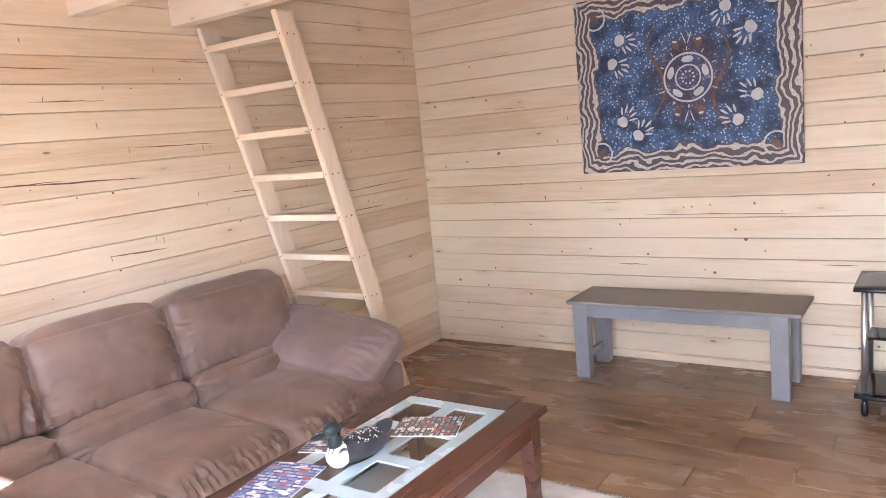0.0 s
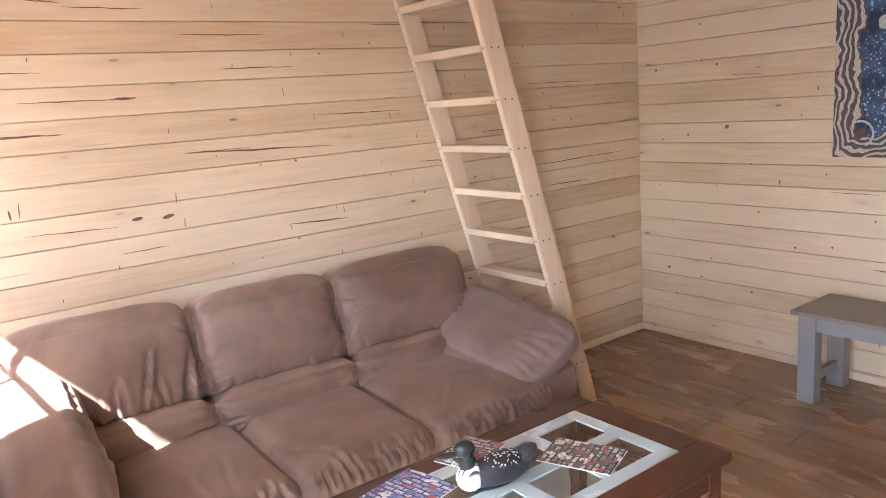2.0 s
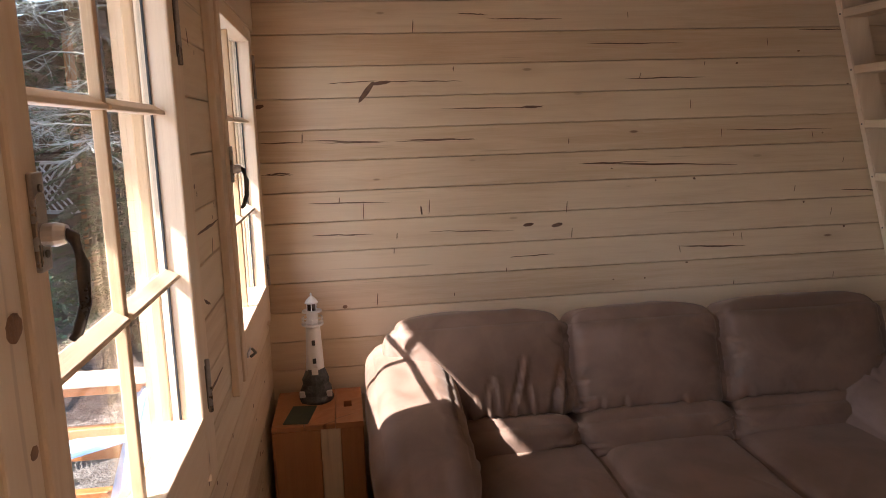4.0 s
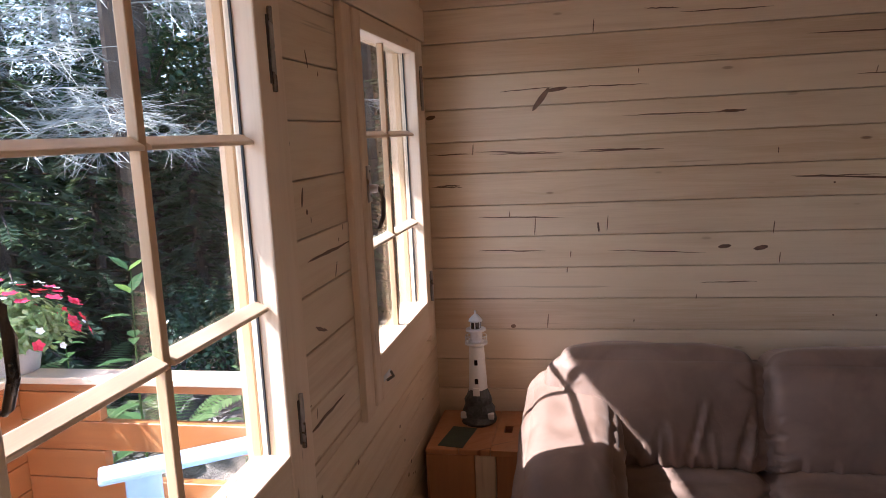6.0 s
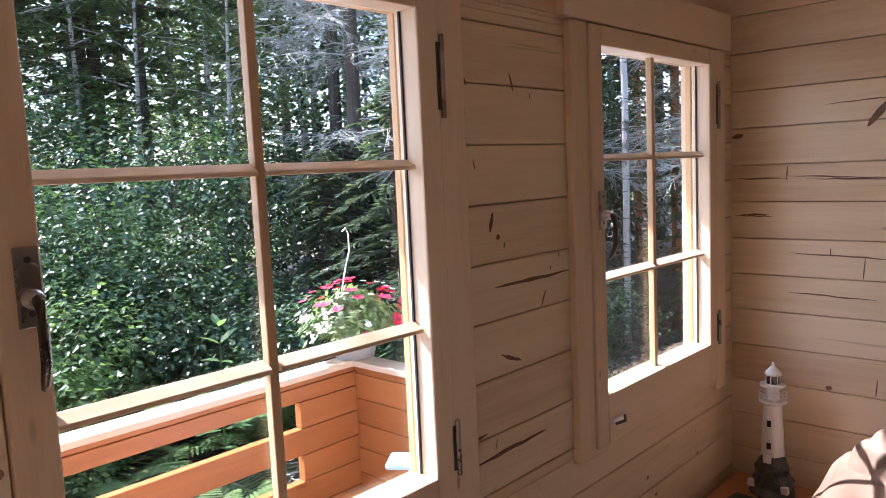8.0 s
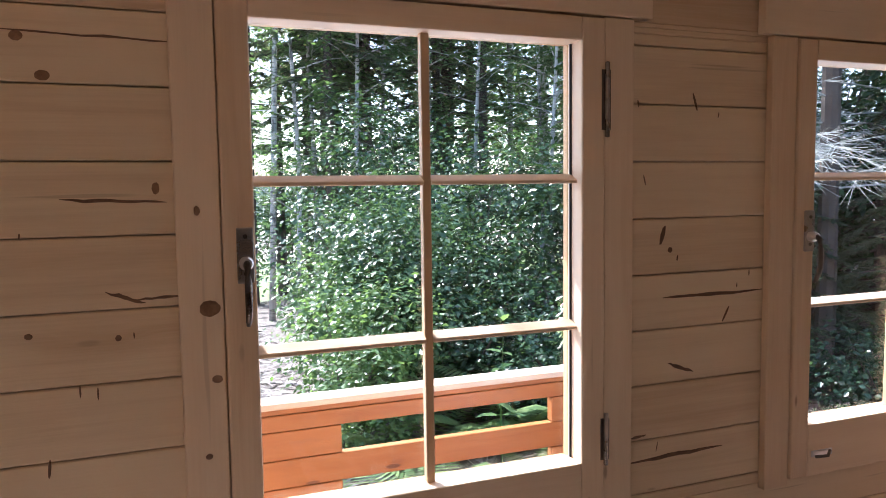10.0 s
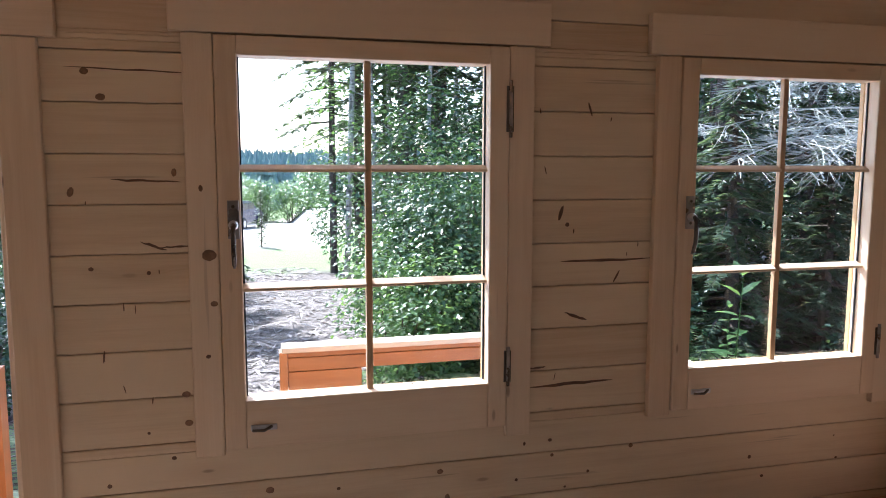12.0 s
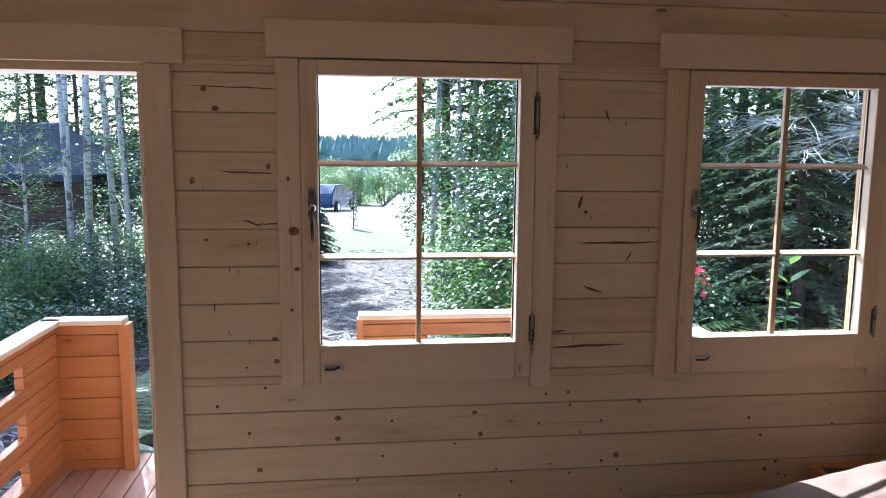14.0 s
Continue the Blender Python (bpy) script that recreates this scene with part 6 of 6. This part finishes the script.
def birch(x, y, lean, height, rad, turn):
    t = thing("birch", "slender pale-barked birch trunk in the woods", "tree", pose(x, y, ground_z(x, y), 0, 0, turn), "birches")
    tb = bmesh.new()
    tube([(0, 0, -0.2), (lean * 0.25, 0.02, height * 0.3), (lean * 0.5, -0.04, height * 0.6), (lean, 0, height)], [rad, rad * 0.9, rad * 0.7, rad * 0.25], 10, tb)
    part("trunk", tb, birch_bark, t, "", True)
    r = random.Random(int(x * 100) + 7)
    lb = bmesh.new()
    ends = []
    for _ in range(16):
        h = r.uniform(0.45, 0.97)
        a = r.uniform(0, 6.28)
        l = height * 0.16 * r.uniform(0.6, 1.1)
        c = Vector((lean * h, 0, height * h))
        e = c + Vector((math.cos(a) * l, math.sin(a) * l, l * 0.5))
        tube([c, c.lerp(e, 0.5) + Vector((0, 0, 0.05)), e], [0.018, 0.012, 0.004], 4, lb)
        ends.append((c, e))
    part("limbs", lb, bark, t)

    def shape(rn):
        c, e = rn.choice(ends)
        return c.lerp(e, rn.uniform(0.3, 1.1)) + Vector((rn.gauss(0, 0.28), rn.gauss(0, 0.28), rn.gauss(0, 0.22))), Vector((0, 0, 1))
    v, q = leaf_cloud(r, 1500, shape, 0.085)
    raw("crown", v, q, leaf_bright, t)


for args in ((-3.55, -2.35, 0.25, 8.0, 0.034, 20), (5.35, -7.3, -0.35, 9.5, 0.05, 0), (5.05, -7.6, 0.4, 9.0, 0.045, 0), (6.4, -9.6, -0.2, 10.0, 0.05, 0), (5.7, -10.4, 0.5, 10.0, 0.05, 0), (0.5, -11.8, -0.5, 10.0, 0.06, 0), (5.9, -8.4, 0.3, 9.0, 0.04, 0)):
    birch(*args)


def young_tree_mesh(seed, height, low, reach):
    """A slender young broad-leaved tree: thin stem, many rising limbs, a loose crown of small leaves."""
    r = random.Random(seed)
    tb = bmesh.new()
    tube([(0, 0, -0.2), (0.06, 0.03, height * 0.35), (-0.04, 0.05, height * 0.7), (0.03, 0, height)], [0.04, 0.032, 0.02, 0.006], 7, tb)
    limbs = []
    for i in range(30):
        f = low + (0.98 - low) * i / 29
        a = i * 2.4 + r.uniform(-0.3, 0.3)
        l = reach * (1.1 - 0.75 * f) * r.uniform(0.6, 1.15)
        c = Vector((0, 0, height * f))
        e = c + Vector((math.cos(a) * l, math.sin(a) * l, l * r.uniform(0.1, 0.5)))
        tube([c, c.lerp(e, 0.5) + Vector((0, 0, 0.06)), e], [0.012, 0.008, 0.003], 4, tb)
        limbs.append((c, e))

    def shape(rn):
        c, e = rn.choice(limbs)
        return c.lerp(e, rn.uniform(0.25, 1.1)) + Vector((rn.gauss(0, 0.13), rn.gauss(0, 0.13), rn.gauss(0, 0.09))), Vector((0, 0, 1))
    v, q = leaf_cloud(r, 3600, shape, 0.078)
    me = bpy.data.meshes.new("crown")
    me.from_pydata(v, [], q)
    me.materials.append(leaf_bright)
    tm = bpy.data.meshes.new("trunk")
    tb.to_mesh(tm)
    tb.free()
    tm.materials.append(birch_bark)
    return tm, me


YOUNG = [young_tree_mesh(5, 6.2, 0.22, 1.3), young_tree_mesh(6, 5.2, 0.28, 1.2)]
for i, (x, y, kd, s) in enumerate(((-3.1, -8.1, 0, 1.0), (-4.0, -7.4, 1, 1.0), (-4.9, -9.0, 0, 1.1), (-3.9, -9.9, 1, 1.25), (-5.9, -8.4, 0, 1.05), (-2.9, -10.4, 0, 1.15), (-5.0, -6.6, 1, 0.95),
                                  (0.05, -11.6, 0, 1.25), (-0.5, -12.6, 1, 1.5), (-1.1, -11.4, 0, 1.3), (-1.8, -12.4, 1, 1.5), (-2.4, -11.6, 0, 1.35),
                                  (-3.6, -15.0, 0, 1.9), (-5.2, -13.6, 1, 2.0), (-6.8, -14.8, 0, 2.1), (-7.2, -11.6, 1, 2.0), (-8.8, -12.6, 0, 2.2), (-9.2, -8.6, 1, 2.1), (-10.6, -6.4, 0, 2.1), (-9.6, -3.2, 1, 1.9), (-11.0, -9.6, 0, 2.3),
                                  (5.5, -5.9, 1, 0.62), (4.75, -6.9, 0, 0.55), (6.9, -17.5, 1, 1.3), (10.5, -18.0, 0, 1.4))):
    t = thing("young_tree", "slender young tree with pale green leaves in the woods", "tree", Matrix.Translation((x, y, ground_z(x, y))) @ Matrix.Rotation(i * 1.3, 4, "Z") @ Matrix.Diagonal((s, s, s, 1)), "young trees")
    place_parts(t, ("trunk", YOUNG[kd][0]), ("crown", YOUNG[kd][1]))

# second ring of trees, denser and further off
rnd = random.Random(33)
spots = []
for i in range(900):
    x, y = rnd.uniform(-26, 24), rnd.uniform(-34, 2)
    d = math.hypot(x - 2, y)
    if (x > 4 and y > -23) or -7 < x < 4 or d < 11 or (x > -0.8 and y > -9) or (-0.6 + y * 0.02 < x < 6.2 - 0.1 * y and y < -5) or (x > 0 and y > -11) or (-9.6 < -x and x > 6.5 and -15 < y < -10.5 and x < 12):
        continue
    if x < 2.2 and -0.25 < (x + 2.3) / max(1.0, -(y + 2.9)) < 0.2 and y > -9:
        continue
    if any((x - a) ** 2 + (y - b) ** 2 < 1.6 ** 2 + 0.04 * d for a, b in spots):
        continue
    spots.append((x, y))
    if len(spots) >= 14:
        break
for x, y in spots:
    conifer(x, y, rnd.choice((0, 1, 1, 3, 3)), rnd.uniform(0.9, 1.35), rnd.uniform(0, 6.28))
conifer(2.0, -24.0, 2, 0.22, 1.5)
for x, y, kd, sc in ((-11.8, -4.4, 0, 1.0), (-12.8, -6.6, 1, 1.0), (-11.0, -7.8, 0, 0.95), (-12.2, -2.4, 1, 1.0), (-10.2, -1.2, 0, 0.9)):
    conifer(x, y, kd, sc, rnd.uniform(0, 6.28))
for x, y, kd in ((7.4, -15.9, 1), (8.6, -16.4, 3), (9.8, -16.8, 1), (11.2, -16.2, 0)):
    conifer(x, y, kd, rnd.uniform(0.48, 0.58), rnd.uniform(0, 6.28))
for x, y, kd, sc in ((-5.5, -12, 0, 1.5), (-9.5, -9.5, 2, 1.5), (-12, -7, 0, 1.6), (-10, -2.5, 2, 1.5), (-2.6, -15, 2, 1.5), (-0.5, -15.5, 0, 1.3), (6.9, -14, 0, 1.4), (7.0, -18, 2, 1.5), (-7.5, 0.2, 0, 1.4), (-9.5, 2.5, 2, 1.5), (7.5, -24, 0, 1.6), (-1.6, -24, 2, 1.6), (3.4, -48, 1, 1.5), (1.6, -50, 1, 1.9), (5.2, -51, 1, 1.6), (0.0, -48, 1, 1.8), (6.6, -49, 1, 1.9), (-1.6, -52, 1, 2.0), (2.6, -54, 1, 2.0), (4.4, -55, 1, 2.2)):
    bush(x, y, kd, sc, rnd.uniform(0, 6.28))


def far_woods():
    """The wooded hills beyond the clearing, as one mass of small pointed trees with haze in their colour."""
    r = random.Random(77)
    v, q = [], []
    for _ in range(3600):
        d = r.uniform(70, 190)
        a = r.uniform(-math.pi * 0.95, -math.pi * 0.05) if r.random() < 0.75 else r.uniform(-1.75, -1.35)
        x, y = 2 + d * math.cos(a), d * math.sin(a)
        base = -2.8 + 0.028 * (d - 70)
        h = r.uniform(2.8, 5.6) * (0.6 if d < 85 else 1.0)
        w = h * r.uniform(0.26, 0.44)
        n = 5
        for t in range(3):
            z0, z1 = base + h * (0.08 + 0.27 * t), base + h * (0.52 + 0.25 * t)
            ww = w * (1 - 0.27 * t)
            i = len(v)
            ph = r.uniform(0, 2)
            for k in range(n):
                m = r.uniform(0.6, 1.2)
                v.append((x + ww * m * math.cos(ph + 6.283 * k / n), y + ww * m * math.sin(ph + 6.283 * k / n), z0 + r.uniform(-0.2, 0.3)))
            v.append((x + r.uniform(-0.1, 0.1), y, min(z1, base + h)))
            q.extend([(i + k, i + (k + 1) % n, i + n) for k in range(n)])
    o = raw("backdrop_woods", v, q, needles_hazed)
    return tagged(o, "distant wooded hillside beyond the clearing, haze put into its colour", "woods", kind="structure")


far_woods()

# ---------------------------------------------------------------- across the clearing
shed = thing("shed", "dark log shed with a blue-grey hipped roof among the trees", "shed", pose(9.0, -13.2, -0.75))
for i in range(12):
    part("log", box(-1.9, 1.9, 1.35, 1.5, 0.16 * i, 0.155 + 0.16 * i, 0.02), dark_siding, shed)
part("wall", box(-1.85, 1.85, -1.45, 1.34, 0.0, 1.94), dark_siding, shed)
bm = bmesh.new()
lo = [bm.verts.new(p) for p in ((-2.2, -1.8, 1.95), (2.2, -1.8, 1.95), (2.2, 1.8, 1.95), (-2.2, 1.8, 1.95))]
hi = [bm.verts.new(p) for p in ((-1.2, 0, 2.95), (1.2, 0, 2.95))]
bm.faces.new(lo[::-1])
for f in ((lo[0], lo[1], hi[1], hi[0]), (lo[1], lo[2], hi[1]), (lo[2], lo[3], hi[0], hi[1]), (lo[3], lo[0], hi[0])):
    bm.faces.new(f)
part("roof", bm, roof_sheet, shed, "blue-grey sheet roof")
part("fascia", box(-2.22, 2.22, 1.8, 1.84, 1.84, 1.98, 0.01), roof_sheet, shed)

car = thing("car", "dark blue car parked at the edge of the clearing", "car", pose(3.30, -41.0, -1.88, 0, 0, 72))
paint = surface("dark_blue_car_paint", (0.02, 0.035, 0.10), (0.03, 0.05, 0.13), 0.2, 3, 100, 0.02)
bm = bmesh.new()
prof = ((-2.2, 0.35), (-2.25, 0.75), (-2.0, 0.95), (-0.9, 1.05), (-0.2, 1.55), (1.5, 1.6), (2.15, 1.1), (2.25, 0.6), (2.15, 0.35))
a, b = [[bm.verts.new((x, y, z)) for x, z in prof] for y in (-0.85, 0.85)]
bm.faces.new(a), bm.faces.new(b[::-1])
for i in range(len(prof)):
    j = (i + 1) % len(prof)
    bm.faces.new((a[i], b[i], b[j], a[j]))
bmesh.ops.bevel(bm, geom=bm.edges[:], offset=0.06, segments=2, affect="EDGES")
bmesh.ops.recalc_face_normals(bm, faces=bm.faces)
part("body", bm, paint, car)
for y in (0.862, -0.862):
    for x0, x1 in ((-0.55, 0.35), (0.45, 1.35)):
        part("side_window", box(x0, x1, y - 0.004, y + 0.004, 1.1, 1.45, 0.003, 1), black_gloss, car, "dark side window")
for x in (-1.4, 1.4):
    for y in (-0.86, 0.86):
        w = part("wheel", moved(turned([(0.33, -0.1), (0.35, -0.06), (0.35, 0.06), (0.33, 0.1)], 20), pose(x, y, 0.35, 90)), gasket, car)
        part("rim", moved(turned([(0.2, -0.108), (0.2, 0.108)], 16), pose(x, y, 0.35, 90)), steel, w)

porch = thing("neighbouring_porch", "weathered wooden porch with white lattice skirt and pale steps", "porch", pose(-8.75, -4.95, -0.30, 0, 0, 62))
white_wood = surface("white_painted_wood", (0.70, 0.69, 0.67), (0.80, 0.79, 0.77), 0.5, 8, 120, 0.1)
for i in range(-6, 17):
    for sg in (-1, 1):
        x = i * 0.13
        if min(x, x + sg * 0.65) < -0.001 or max(x, x + sg * 0.65) > 1.9:
            continue
        part("lath", tube([(x, sg * 0.006, 0.95), (x + sg * 0.65, sg * 0.006, 1.60)], 0.018, 4), white_wood, porch)
for x in (-0.06, 0.95, 1.96):
    part("post", box(x - 0.05, x + 0.05, -0.06, 0.04, -0.3, 3.35, 0.01), cedar_z, porch)
for z in (0.9, 1.60):
    part("frame_rail", box(0.0, 1.9, -0.03, 0.03, z, z + 0.05, 0.005), white_wood, porch)
for k, z in enumerate((1.78, 1.98, 2.18)):
    part("step", box(-0.3 + 0.16 * k, 0.75 + 0.16 * k, -0.30 + 0.2 * k, -0.04 + 0.2 * k, z, z + 0.05, 0.005), white_wood, porch, "pale step board")
part("roof_beam", box(-0.6, 2.6, -0.14, 0.06, 3.35, 3.58, 0.01), dark_siding, porch, "dark roof beam")
for k in range(6):
    part("roof_board", box(-0.7, 2.7, -0.6 + 0.32 * k, -0.3 + 0.32 * k, 3.58 + 0.07 * k, 3.63 + 0.07 * k, 0.005), dark_siding, porch)
part("wall", box(-0.5, 2.5, 1.25, 1.4, -0.3, 3.9), dark_siding, porch, "dark log wall behind the porch")

def wood_chips():
    """Bark chips and twigs strewn about the cabin."""
    r = random.Random(19)
    v, q = [], []
    for k in range(15000):
        x, y = (r.uniform(-3.5, 6.0), -1.9 - abs(r.gauss(0, 2.4))) if k % 2 else (r.uniform(0.8, 4.6), r.uniform(-16, -2))
        z = ground_z(x, y) - 0.1 * (y > -2.2) + r.uniform(0.005, 0.03)
        a, l, w = r.uniform(0, 6.283), r.uniform(0.03, 0.14), r.uniform(0.005, 0.018)
        d = Vector((math.cos(a), math.sin(a), r.uniform(-0.25, 0.25))) * l
        s = Vector((-math.sin(a), math.cos(a), r.uniform(-0.3, 0.3))) * w
        p = Vector((x, y, z))
        i = len(v)
        v.extend([p - d - s * 0.4, p - s, p + d - s * 0.3, p + d + s * 0.4, p + s + Vector((0, 0, w * 0.6)), p - d + s * 0.3])
        q.extend([(i, i + 1, i + 4, i + 5), (i + 1, i + 2, i + 3, i + 4)])
    k = Nodes("bark_chips")
    col = k.mix(k.island(), (0.09, 0.07, 0.06), (0.42, 0.38, 0.35))
    o = raw("wood_chips", v, q, k.out(col, 0.85))
    return tagged(o, "grey-brown bark chips strewn over the ground", "mulch", kind="stuff")


wood_chips()

# ---------------------------------------------------------------- planks underfoot
rnd = random.Random(12)
row, y = 0, 0.0
while y < ROOM_Y - 0.02:
    w = min(0.19, ROOM_Y - y)
    x = -rnd.uniform(0.0, 1.1)
    while x < ROOM_X:
        a, b = max(0.0, x), min(ROOM_X, x + 1.2)
        if b - a > 0.02:
            g = 0.0006
            v = [(a + g, y + g, -0.012), (b - g, y + g, -0.012), (b - g, y + w - g, -0.012), (a + g, y + w - g, -0.012)]
            v += [(a + g, y + g, -0.0012), (b - g, y + g, -0.0012), (b - g, y + w - g, -0.0012), (a + g, y + w - g, -0.0012)]
            c = 0.0016
            v += [(a + c, y + c, 0.0), (b - c, y + c, 0.0), (b - c, y + w - c, 0.0), (a + c, y + w - c, 0.0)]
            q = [(8, 9, 10, 11)]
            for i in range(4):
                j = (i + 1) % 4
                q += [(i, j, j + 4, i + 4), (i + 4, j + 4, j + 8, i + 8)]
            raw("plank", v, q, laminate, floor)
        x += 1.2
    y += 0.19
x = 0.10
while x < 3.75:
    part("plank", box(x, x + 0.118, -1.86, -0.10, DECK_Z - 0.028, DECK_Z, 0.003, 1), deck_wood, deck)
    x += 0.123
